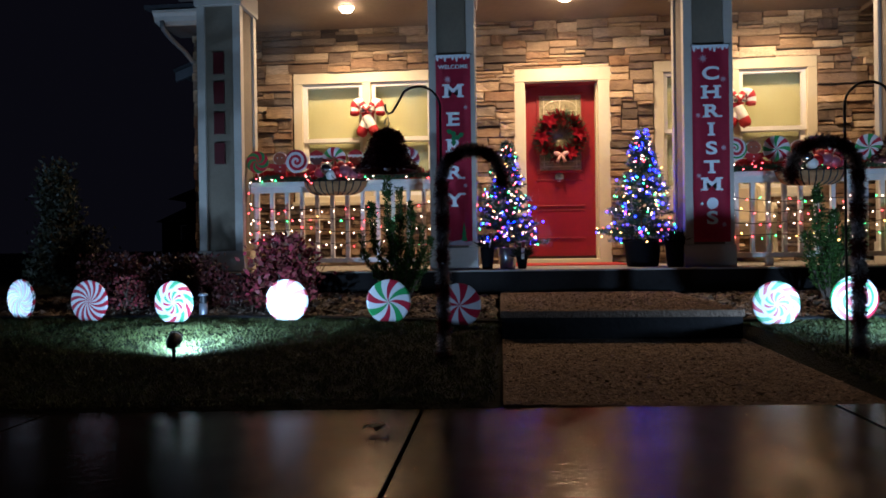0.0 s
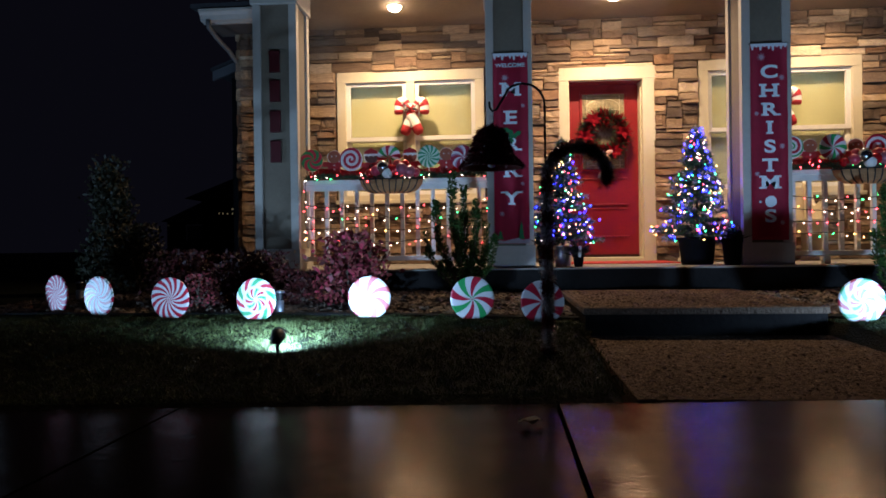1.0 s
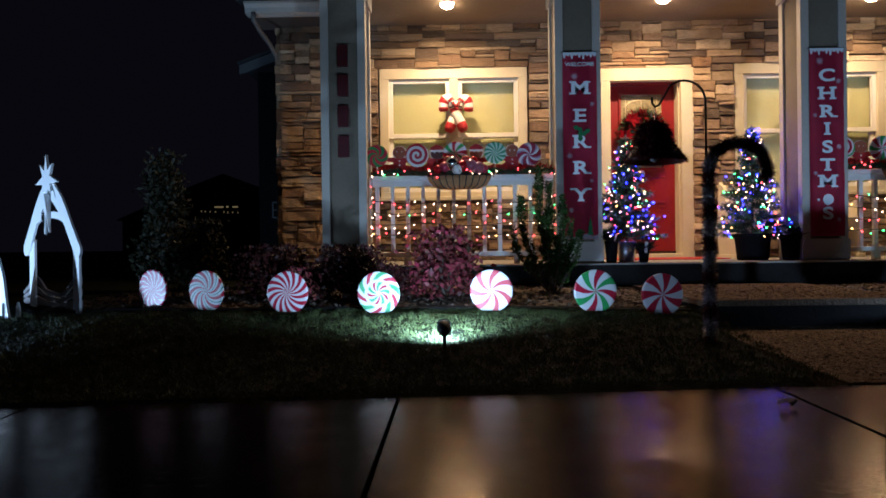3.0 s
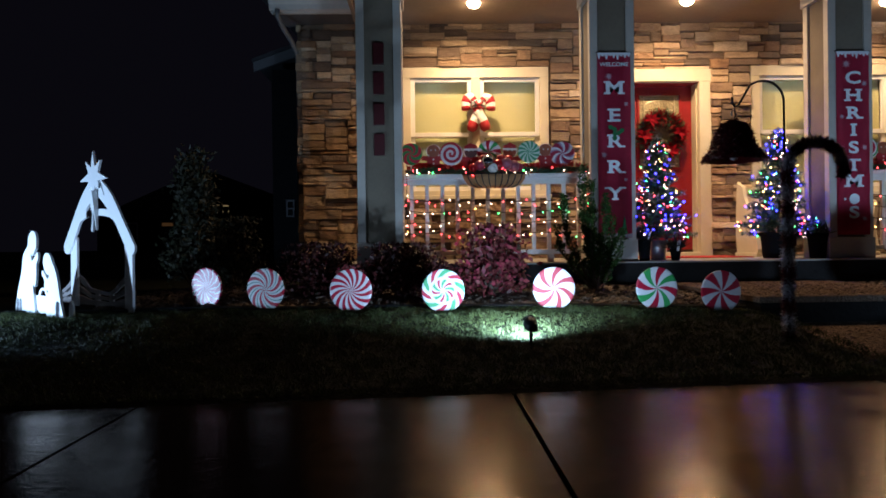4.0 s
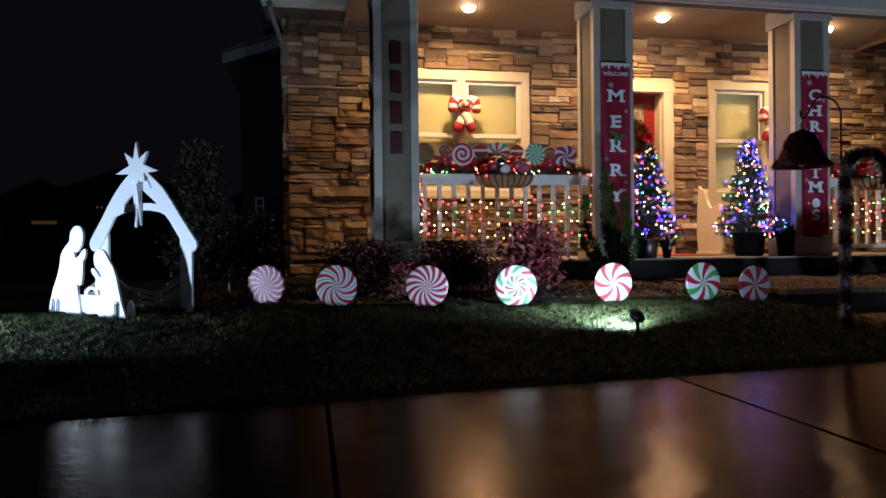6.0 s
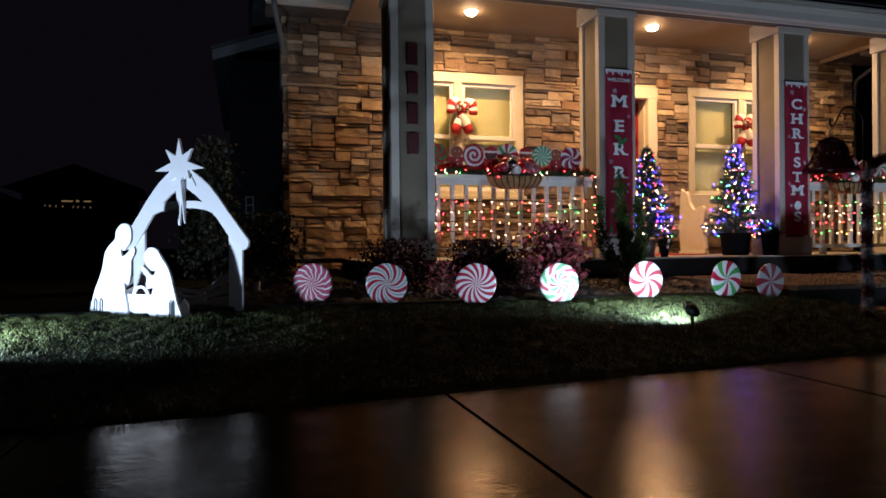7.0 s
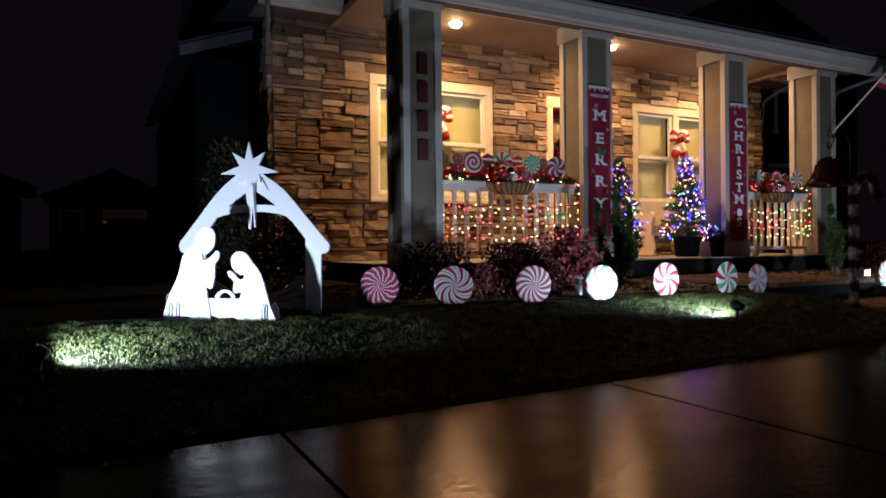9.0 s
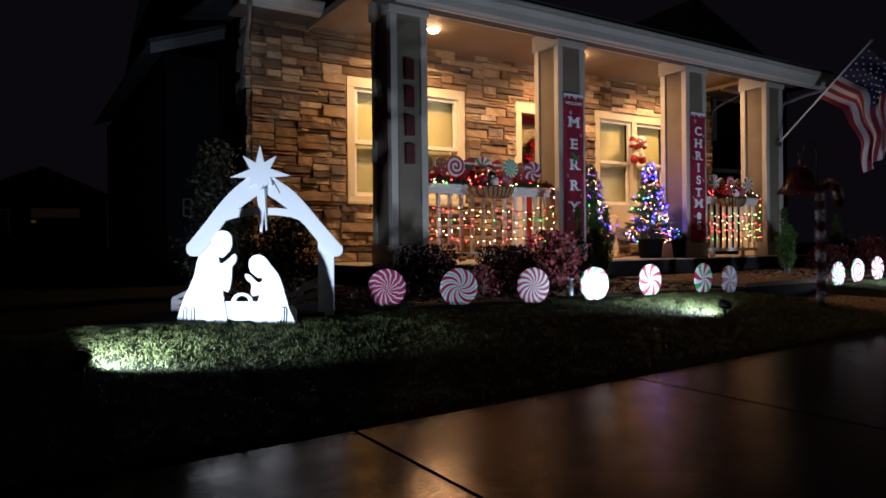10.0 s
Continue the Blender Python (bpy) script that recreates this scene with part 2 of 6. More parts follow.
BULB = {"r": glow("red_bulb", (1.0, 0.045, 0.045), 13), "w": glow("warm_bulb", (1.0, 0.66, 0.40), 9), "g": glow("green_bulb", (0.05, 1.0, 0.18), 9),
        "b": glow("blue_bulb", (0.012, 0.012, 1.0), 50), "y": glow("amber_bulb", (1.0, 0.46, 0.09), 12), "p": glow("pink_bulb", (0.7, 0.06, 0.8), 9)}
LENS = glow("porch_lens", (1.0, 0.72, 0.36), 110)
SPOT_LENS = glow("spot_lens", (0.85, 0.94, 1.0), 30)


def glass_mat():
    m = bpy.data.materials.new("window_glass")
    m.use_nodes = True
    b = m.node_tree.nodes["Principled BSDF"]
    b.inputs["Transmission Weight"].default_value, b.inputs["Roughness"].default_value, b.inputs["IOR"].default_value = 1.0, 0.02, 1.2
    return m


GLASS = glass_mat()


# ---- mesh tools ----
def mesh_of(bm, name, material, smooth=False):
    me = bpy.data.meshes.new(name)
    bm.to_mesh(me)
    bm.free()
    for mm in (material if isinstance(material, (list, tuple)) else [material]):
        me.materials.append(mm)
    if smooth:
        me.shade_smooth()
    return me


def part(name, bm, material, parent, label="", smooth=False):
    ob = new(name, mesh_of(bm, name, material, smooth) if isinstance(bm, bmesh.types.BMesh) else bm)
    ob.parent = parent
    if label:
        tagged(ob, label)
    return ob


def thing(name, label, category, at=(0, 0, 0), turn=0, group="", kind=""):
    ob = new(name)
    ob.empty_display_size = 0.1
    ob.matrix_world = pose(*at, 0, 0, turn)
    return tagged(ob, label, category, group, kind)


def solid(name, bm, material, label, category, kind="", smooth=False, group=""):
    ob = new(name, mesh_of(bm, name, material, smooth))
    return tagged(ob, label, category, group, kind)


def box(bm, x0, x1, y0, y1, z0, z1, bevel=0.0):
    r = bmesh.ops.create_cube(bm, size=1, matrix=Matrix.Translation(((x0 + x1) / 2, (y0 + y1) / 2, (z0 + z1) / 2)) @ Matrix.Diagonal((x1 - x0, y1 - y0, z1 - z0, 1)))
    if bevel:
        es = list({e for v in r["verts"] for e in v.link_edges})
        bmesh.ops.bevel(bm, geom=es, offset=bevel, segments=2, affect="EDGES", profile=0.5)
    return bm


def B(*boxes, bevel=0.0):
    bm = bmesh.new()
    for b in boxes:
        box(bm, *b, bevel=bevel)
    return bm


def tube(bm, pts, radii, seg=8, cap=True):
    pts = [Vector(p) for p in pts]
    if not isinstance(radii, (list, tuple)):
        radii = [radii] * len(pts)
    rings, up = [], Vector((0.13, 0.31, 0.94)).normalized()
    for i, p in enumerate(pts):
        d = (pts[min(i + 1, len(pts) - 1)] - pts[max(i - 1, 0)]).normalized()
        a = d.cross(up)
        if a.length < 0.05:
            a = d.cross(Vector((1, 0, 0)))
        a.normalize()
        c = a.cross(d)
        up = c
        rings.append([bm.verts.new(p + (a * math.cos(k * math.tau / seg) + c * math.sin(k * math.tau / seg)) * radii[i]) for k in range(seg)])
    for r0, r1 in zip(rings, rings[1:]):
        for k in range(seg):
            bm.faces.new((r0[k], r0[(k + 1) % seg], r1[(k + 1) % seg], r1[k]))
    if cap:
        bm.faces.new(rings[0][::-1])
        bm.faces.new(rings[-1])
    bmesh.ops.recalc_face_normals(bm, faces=bm.faces)
    return bm


def lathe(bm, profile, seg=20, at=(0, 0, 0)):
    rings = [[bm.verts.new((at[0] + r * math.cos(k * math.tau / seg), at[1] + r * math.sin(k * math.tau / seg), at[2] + z)) for k in range(seg)] for r, z in profile]
    for r0, r1 in zip(rings, rings[1:]):
        for k in range(seg):
            bm.faces.new((r0[k], r0[(k + 1) % seg], r1[(k + 1) % seg], r1[k]))
    if profile[0][0] > 1e-4:
        bm.faces.new(rings[0][::-1])
    if profile[-1][0] > 1e-4:
        bm.faces.new(rings[-1])
    bmesh.ops.remove_doubles(bm, verts=bm.verts, dist=1e-5)
    bmesh.ops.recalc_face_normals(bm, faces=bm.faces)
    return bm


def plate(bm, outline, y0, y1):
    """A board cut to an outline of (x, z), between the planes y0 and y1."""
    front = [bm.verts.new((x, y0, z)) for x, z in outline]
    back = [bm.verts.new((x, y1, z)) for x, z in outline]
    fs = [bm.faces.new(front), bm.faces.new(back[::-1])]
    fs[0].normal_update()
    fs[1].normal_update()
    n = len(outline)
    for i in range(n):
        fs.append(bm.faces.new((front[i], back[i], back[(i + 1) % n], front[(i + 1) % n])))
    bmesh.ops.triangulate(bm, faces=fs[:2])
    bmesh.ops.recalc_face_normals(bm, faces=bm.faces)
    return bm


def curve_through(pts, n=4):
    """A closed smooth outline through the points."""
    out, k = [], len(pts)
    for i in range(k):
        p0, p1, p2, p3 = (Vector((*pts[(i + j - 1) % k], 0)) for j in range(4))
        for s in range(n):
            t = s / n
            q = 0.5 * (2 * p1 + (p2 - p0) * t + (2 * p0 - 5 * p1 + 4 * p2 - p3) * t * t + (3 * p1 - p0 - 3 * p2 + p3) * t ** 3)
            out.append((q.x, q.y))
    return out


def ball(bm, at, r, sub=2):
    bmesh.ops.create_icosphere(bm, subdivisions=sub, radius=r, matrix=Matrix.Translation(at))
    return bm


def blades(name, base, tip, width, material, side=None):
    """Many thin pointed leaves from base to tip as one mesh."""
    base, tip = np.asarray(base, float), np.asarray(tip, float)
    n = len(base)
    d = tip - base
    s = np.cross(d, np.random.normal(size=(n, 3)) if side is None else side)
    s /= np.linalg.norm(s, axis=1, keepdims=True) + 1e-9
    w = np.asarray(width, float).reshape(-1, 1) * np.ones((n, 1))
    mid = base + d * 0.45
    co = np.stack([base, mid + s * w, tip, mid - s * w], 1).reshape(-1, 3)
    me = bpy.data.meshes.new(name)
    me.from_pydata(co.tolist(), [], np.arange(4 * n).reshape(-1, 4).tolist())
    me.materials.append(material)
    return me


def letters(text, size, material, name="lettering", thick=0.0):
    """Lettering in the plane of x and z, centred, as a mesh."""
    cu = bpy.data.curves.new(name, "FONT")
    cu.body, cu.size, cu.align_x, cu.align_y, cu.offset, cu.extrude = text, size, "CENTER", "CENTER", thick, 0.0006
    tmp = bpy.data.objects.new(name, cu)
    me = bpy.data.meshes.new_from_object(tmp)
    me.transform(Matrix.Rotation(radians(90), 4, "X"))
    me.materials.clear()
    me.materials.append(material)
    bpy.data.objects.remove(tmp)
    return me


def ground_z(x, y):
    """The lie of the land: pavement falling to the west, lawn rising to the house."""
    walk_z = 0.0175 * max(-7.0, min(4.0, x))
    if y <= 2.6:
        return walk_z - 0.03 + (0 if y > 0.9 else -0.02)
    west = max(0.0, min(1.0, -x - 3.9))
    k = min(1.0, (y - 2.6) / (1.45 + 0.3 * west))
    near = 0.018 + walk_z
    far = 0.155 + 0.004 * max(-2.0, min(1.6, -x - 2.0)) - 0.025 * max(0.0, min(1.0, (-x - 3.7) / 1.0))
    if -1.2 < x < 2.6:
        far -= 0.04 * (1 - abs(x - 0.7) / 1.9)
    z = near + (far - near) * (k * k * (3 - 2 * k)) ** (1 + 0.8 * west)
    if y > 4.4:
        z += 0.05 * min(1, (y - 4.4) / 1.2)
    return z

# ---- ground, pavement, front walk ----
def axis(lo, hi, fine_lo, fine_hi, step):
    """Even steps between fine_lo and fine_hi, widening outwards to lo and hi."""
    a = list(np.arange(fine_lo, fine_hi, step))
    v, w = fine_hi, step
    while v < hi:
        a.append(v)
        w *= 1.3
        v += w
    v, w = fine_lo, step
    while v > lo:
        w *= 1.3
        v -= w
        a.insert(0, v)
    return a


def build_ground():
    xs, ys = axis(-400, 400, -9, 6, 0.12), axis(-60, 600, 0.6, 7, 0.1)
    co = [(x, y, ground_z(x, y) - (0.10 if -0.03 < x < 1.48 and 2.5 < y < 6 else 0)) for y in ys for x in xs]
    n = len(xs)
    me = bpy.data.meshes.new("ground")
    me.from_pydata(co, [], [(j * n + i, j * n + i + 1, (j + 1) * n + i + 1, (j + 1) * n + i) for j in range(len(ys) - 1) for i in range(n - 1)])
    me.materials.append(LAWN)
    return tagged(new("ground", me), "dark lawn soil and earth under the night sky", "ground", kind="structure")


ground = build_ground()

pavement = thing("pavement", "wet grey concrete pavement in square slabs", "pavement", kind="structure")
for i in range(-6, 5):
    x0 = -0.31 + 1.52 * i
    bm = box(bmesh.new(), 0.004, 1.516, 1.08, 2.60, -0.1, 0.0, bevel=0.004)
    for f in bm.faces:
        f.material_index = int(f.normal.z < 0.95)
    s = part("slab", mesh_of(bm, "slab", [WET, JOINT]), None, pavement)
    s.matrix_basis = pose(x0, 0, 0.0175 * x0, 0, math.degrees(-math.atan(0.0175)), 0)
part("joint_filler", B((-9.4, 6.0, 1.09, 2.59, -0.40, -0.20)), JOINT, pavement)
street = solid("road", B((-60, 60, -9.0, -0.4, -0.3, -0.17)), mat("asphalt", (0.05, 0.05, 0.05), (0.03, 0.03, 0.03), scale=20, rough=0.5, bump=0.5), "dark wet asphalt street", "road", "structure")

front_walk = solid("front_walk", B((0.0, 1.45, 2.607, 4.2, -0.15, 0.045), bevel=0.006), AGGREGATE, "exposed aggregate garden walk between the lawns", "path", "structure")
for v in front_walk.data.vertices:
    if v.co.z > 0 and v.co.y < 3:
        v.co.z -= 0.035
step = thing("landing_step", "raised aggregate landing with a dark concrete front", "step", kind="structure")
part("landing_top", B((-0.012, 1.452, 4.19, 5.9, 0.175, 0.218), bevel=0.008), AGGREGATE, step)
part("landing_riser", B((0.0, 1.44, 4.205, 5.9, -0.05, 0.175)), SHADED_RISER, step)
deck = thing("porch_floor", "poured concrete porch floor with a dark edge", "floor", kind="structure")
# Thin pale top; the face below carries its shade in the colour.
part("floor_slab", B((-3.0, 4.05, 5.9, 8.0, DECK - 0.012, DECK)), CONCRETE, deck)
part("floor_edge", B((-2.995, 4.045, 5.905, 8.0, -0.05, DECK - 0.012)), SHADED_RISER, deck)

# ---- house front ----
OPEN = ((-2.45, -0.69, 1.13, 2.71), (0.17, 1.28, 0.3, 2.67), (1.77, 3.56, 1.13, 2.71))
HOUSE_L, HOUSE_R = -3.64, 4.68


def wall_bm(x0, x1, y0, y1, z0, z1, holes):
    bm, x = bmesh.new(), x0
    for a, b, c, d in holes:
        box(bm, x, a, y0, y1, z0, z1)
        if c > z0:
            box(bm, a, b, y0, y1, z0, c)
        box(bm, a, b, y0, y1, d, z1)
        x = b
    return box(bm, x, x1, y0, y1, z0, z1)


inner = [(a + 0.06, b - 0.06, c + 0.06, d - 0.06) for a, b, c, d in OPEN]
wall_south = solid("wall_south", wall_bm(HOUSE_L + 0.03, HOUSE_R - 0.03, WALL_Y + 0.03, WALL_Y + 0.22, 0.0, 3.38, inner), MORTAR, "house front of stacked ledge stone in tan, brown and grey", "wall", "structure")
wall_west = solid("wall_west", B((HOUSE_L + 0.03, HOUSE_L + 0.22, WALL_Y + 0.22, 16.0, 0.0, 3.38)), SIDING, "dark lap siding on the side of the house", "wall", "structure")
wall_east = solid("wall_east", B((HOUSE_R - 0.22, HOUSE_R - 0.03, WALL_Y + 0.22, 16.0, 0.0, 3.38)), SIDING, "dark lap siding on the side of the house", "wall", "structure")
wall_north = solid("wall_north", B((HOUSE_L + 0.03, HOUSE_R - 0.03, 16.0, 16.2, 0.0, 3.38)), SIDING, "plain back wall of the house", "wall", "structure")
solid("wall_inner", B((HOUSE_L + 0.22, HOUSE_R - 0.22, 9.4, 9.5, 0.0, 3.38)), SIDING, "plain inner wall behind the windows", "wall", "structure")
ceiling = solid("ceiling", B((-2.94, 4.02, 6.16, WALL_Y + 0.03, CEIL, CEIL + 0.03)), CEIL_M, "painted tan porch ceiling", "ceiling", "structure")
for j in range(12):
    zz = 0.35 + j * 0.24
    part("lap", B((HOUSE_L + 0.005, HOUSE_L + 0.03, WALL_Y + 0.45, 15.9, zz, zz + 0.235)), SIDING, wall_west)
    part("lap", B((HOUSE_R - 0.03, HOUSE_R - 0.005, WALL_Y + 0.45, 15.9, zz, zz + 0.235)), SIDING, wall_east)


def gutter(x0, x1, y, z0, z1, name="gutter"):
    bm = bmesh.new()
    prof = [(0, z0), (-0.06, z0 + 0.01), (-0.075, (z0 + z1) / 2), (-0.10, z1 - 0.03), (-0.115, z1 - 0.025), (-0.115, z1), (-0.095, z1), (-0.09, z1 - 0.012), (0, z1 - 0.012)]
    a = [bm.verts.new((x0, y + p, z)) for p, z in prof]
    b = [bm.verts.new((x1, y + p, z)) for p, z in prof]
    for i in range(len(prof)):
        bm.faces.new((a[i], b[i], b[(i + 1) % len(prof)], a[(i + 1) % len(prof)]))
    bm.faces.new(a)
    bm.faces.new(b[::-1])
    bmesh.ops.recalc_face_normals(bm, faces=bm.faces)
    return bm


roof = thing("roof", "low porch roof with white gutters and dark shingles", "roof", kind="structure")
part("front_beam", B((-2.82, 3.86, 6.16, 6.50, 3.09, CEIL)), COLUMN_TRIM, roof)
part("side_fascia", B((-2.98, -2.94, 6.16, WALL_Y - 0.05, 3.17, CEIL + 0.03)), CEIL_M, roof)
part("side_fascia", B((4.02, 4.06, 6.16, WALL_Y - 0.05, 3.17, CEIL + 0.03)), CEIL_M, roof)
# Underside behind the gutter, its shadow band given by the darker colour.
part("soffit", B((-2.98, 4.18, 5.70, 6.16, 2.965, 2.985)), SHADED_EAVE_M, roof)
part("fascia", B((-2.98, 4.18, 5.66, 5.70, 2.83, 3.03)), GUTTER_M, roof)
part("gutter", gutter(-3.0, 4.22, 5.66, 2.845, 2.995), GUTTER_M, roof)
part("drip_edge", B((-3.0, 4.22, 5.535, 5.66, 3.0, 3.035), bevel=0.006), GUTTER_M, roof)


def slope(x0, x1, y0, z0, y1, z1, t=0.05):
    bm = bmesh.new()
    vs = [bm.verts.new((x, y, z + dz)) for dz in (0, t) for x, y, z in ((x0, y0, z0), (x1, y0, z0), (x1, y1, z1), (x0, y1, z1))]
    for q in ((0, 1, 2, 3), (4, 5, 6, 7), (0, 1, 5, 4), (1, 2, 6, 5), (2, 3, 7, 6), (3, 0, 4, 7)):
        bm.faces.new([vs[i] for i in q])
    bmesh.ops.recalc_face_normals(bm, faces=bm.faces)
    return bm


part("shingles", slope(-3.0, 4.22, 5.56, 3.036, 12.0, 5.60), ROOF_M, roof)
part("shingles", slope(-4.0, -3.004, 7.38, 3.36, 12.0, 3.90), ROOF_M, roof)
part("shingles", slope(4.224, 5.0, 7.38, 3.36, 12.0, 3.90), ROOF_M, roof)
part("shingles", slope(-4.0, 5.0, 16.4, 3.4, 12.004, 5.60), ROOF_M, roof)
for sx, ex in ((-3.88, -2.98), (4.32, 4.98)):
    part("eave_soffit", B((sx, ex, 7.50, WALL_Y + 0.03, 3.22, 3.245)), SHADED_EAVE_M, roof)
    part("eave_fascia", B((sx, ex, 7.46, 7.50, 3.20, 3.38)), GUTTER_M, roof)
    part("eave_gutter", gutter(sx - 0.01, ex + 0.01, 7.46, 3.21, 3.335), GUTTER_M, roof)


def downspout(pts):
    return tube(bmesh.new(), pts, 0.028, 8)


for sx, k, up in ((-3.80, 1, 0.0), (4.88, -1, 0.10)):
    part("downspout", downspout([(sx, 7.40, 3.23), (sx, 7.42, 3.15 + up * 0.6), (sx + 0.03 * k, 7.55, 3.07 + up), (sx + 0.08 * k, 7.80, 2.98 + up), (sx + 0.11 * k, 7.98, 2.88 + up), (sx + 0.11 * k, 8.02, 2.6), (sx + 0.11 * k, 8.02, 0.15)]), SPOUT_M, roof, smooth=True)
part("downspout", downspout([(4.16, 5.62, 2.87), (4.13, 5.66, 2.83), (4.04, 5.9, 2.78), (3.92, 6.12, 2.70), (3.885, 6.2, 2.58), (3.885, 6.22, 0.45)]), SPOUT_M, roof, smooth=True)

# low side wing at the back with a rising bargeboard
wing = thing("side_wing", "dark side wing with a pale sloping bargeboard", "house wing", kind="structure")
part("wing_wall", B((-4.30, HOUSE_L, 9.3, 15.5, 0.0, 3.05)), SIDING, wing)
vent = thing("wall_vent", "small dull plastic vent box on the dark side wing", "wall vent", (-4.06, 9.295, 1.12))
part("vent_frame", B((-0.055, -0.038, -0.03, 0.0, -0.115, 0.115), (0.038, 0.055, -0.03, 0.0, -0.115, 0.115), (-0.038, 0.038, -0.03, 0.0, 0.098, 0.115), (-0.038, 0.038, -0.03, 0.0, -0.115, -0.098), (-0.038, 0.038, -0.03, 0.0, -0.009, 0.009)), BARGE, vent)
part("vent_back", B((-0.038, 0.038, -0.008, 0.0, -0.098, 0.098)), SIDING, vent)
bm = plate(bmesh.new(), [(-4.50, 2.98), (-3.60, 3.30), (-3.60, 3.43), (-4.50, 3.11)], 9.12, 9.16)
part("bargeboard", bm, BARGE, wing)
bm = plate(bmesh.new(), [(-4.52, 3.11), (-3.60, 3.44), (-3.60, 3.48), (-4.52, 3.15)], 9.10, 15.6)
part("wing_roof", bm, ROOF_M, wing)


# ---- porch columns ----
def column(x, kind=""):
    c = thing("porch_column", "square porch column with grey trim boards and recessed panels", "column", (x, COL_Y + 0.21, DECK), group="porch columns", kind="structure")
    w, h = 0.21, 3.09 - DECK
    part("core", B((-w + 0.022, w - 0.022, -w + 0.022, w - 0.022, 0, h - 0.01)), COLUMN_PANEL, c)
    for sx in (-1, 1):
        for sy in (-1, 1):
            a, b = sorted((sx * w, sx * (w - 0.075)))
            d, e = sorted((sy * w, sy * (w - 0.075)))
            part("corner_board", B((a, b, d, e, 0.2, h - 0.19), bevel=0.004), COLUMN_TRIM, c)
    part("base_block", B((-w - 0.012, w + 0.012, -w - 0.012, w + 0.012, 0, 0.2), bevel=0.006), COLUMN_TRIM, c)
    part("capital", B((-w - 0.018, w + 0.018, -w - 0.018, w + 0.018, h - 0.19, h - 0.002), bevel=0.006), COLUMN_TRIM, c)
    return c


COLS = (-2.60, -0.425, 1.83, 3.645)
for cx in COLS:
    column(cx)


# ---- windows and door ----
def window(name, x0, x1, z0, z1, mull):
    w = thing(name, "double sash window with cream casing and drawn blinds", "window", (0, WALL_Y, 0), kind="structure")
    t = 0.105
    for b in ((x0, x1, z1 - t - 0.02, z1), (x0, x1, z0, z0 + t), (x0, x0 + t, z0 + t, z1 - t - 0.02), (x1 - t, x1, z0 + t, z1 - t - 0.02), (mull - 0.05, mull + 0.05, z0 + t, z1 - t - 0.02)):
        part("casing", B((b[0], b[1], -0.035, 0.05, b[2], b[3]), bevel=0.004), TRIM, w)
    part("sill", B((x0 - 0.02, x1 + 0.02, -0.075, 0.02, z0 - 0.0, z0 + 0.045), bevel=0.005), TRIM, w)
    mid = 1.905
    for a, b in ((x0 + t, mull - 0.05), (mull + 0.05, x1 - t)):
        for lo, hi, dy in ((mid - 0.02, z1 - t - 0.02, 0.0), (z0 + t, mid + 0.02, 0.035)):
            s = part("sash", B((a, a + 0.05, dy, dy + 0.05, lo, hi), (b - 0.05, b, dy, dy + 0.05, lo, hi), (a + 0.05, b - 0.05, dy, dy + 0.05, hi - 0.045, hi), (a + 0.05, b - 0.05, dy, dy + 0.05, lo, lo + 0.05), bevel=0.003), VINYL, w)
            p = part("pane", B((a + 0.045, b - 0.045, dy + 0.022, dy + 0.027, lo + 0.04, hi - 0.04)), GLASS, s)
            p.visible_shadow = False
        n = int((z1 - z0 - 2 * t) / 0.045)
        bl = part("blind", B((a, b, 0.150, 0.156, z0 + t, z1 - t)), BLIND, w, "closed pale blind")
        for k in range(n):
            zz = z0 + t + (k + 0.5) * (z1 - z0 - 2 * t) / n
            bm = B((a, b, -0.0025, 0.0025, -0.024, 0.024))
            bmesh.ops.rotate(bm, verts=bm.verts, matrix=Matrix.Rotation(radians(14), 3, "X"))
            sl = part("slat", bm, BLIND, bl)
            sl.location = (0, 0.138, zz)
    return w


window("window_1", *OPEN[0], -1.565)
window("window_2", *OPEN[2], 2.665)

door = thing("door_1", "closed red panelled front door with leaded glass and cream casing", "door", (0, WALL_Y, DECK), kind="structure")
dl, dr, dh = 0.298, 1.136, 2.11
part("casing", B((0.17, dl, -0.04, 0.05, 0.0, dh + 0.0), bevel=0.005), TRIM, door)
part("casing", B((dr, 1.28, -0.04, 0.05, 0.0, dh + 0.0), bevel=0.005), TRIM, door)
part("casing", B((0.155, 1.295, -0.045, 0.05, dh, 2.26), bevel=0.005), TRIM, door)
for a, b in ((dl - 0.02, dl + 0.012), (dr - 0.012, dr + 0.02)):
    part("jamb", B((a, b, 0.05, 0.26, 0, dh)), TRIM, door)
part("jamb", B((dl, dr, 0.05, 0.26, dh - 0.012, dh + 0.03)), RED_DOOR, door)
part("threshold", B((dl, dr, -0.03, 0.26, 0.0, 0.05), bevel=0.006), TRIM, door)
leaf = part("door_leaf", B((dl + 0.012, dr - 0.012, 0.13, 0.175, 0.07, dh - 0.012)), RED_DOOR, door)
leaf.location = (0, 0.06, 0)
part("sweep", B((dl + 0.012, dr - 0.012, 0.11, 0.15, 0.05, 0.082)), mat("bronze_sweep", (0.05, 0.03, 0.02), rough=0.4, metal=0.6), leaf)
gl, gr, gb, gt = 0.475, 0.965, 1.10, 1.99
for b in ((gl - 0.03, gr + 0.03, gt, gt + 0.03), (gl - 0.03, gr + 0.03, gb - 0.03, gb), (gl - 0.03, gl, gb, gt), (gr, gr + 0.03, gb, gt)):
    part("glass_bead", B((b[0], b[1], 0.108, 0.135, b[2], b[3]), bevel=0.005), RED_DOOR, leaf)
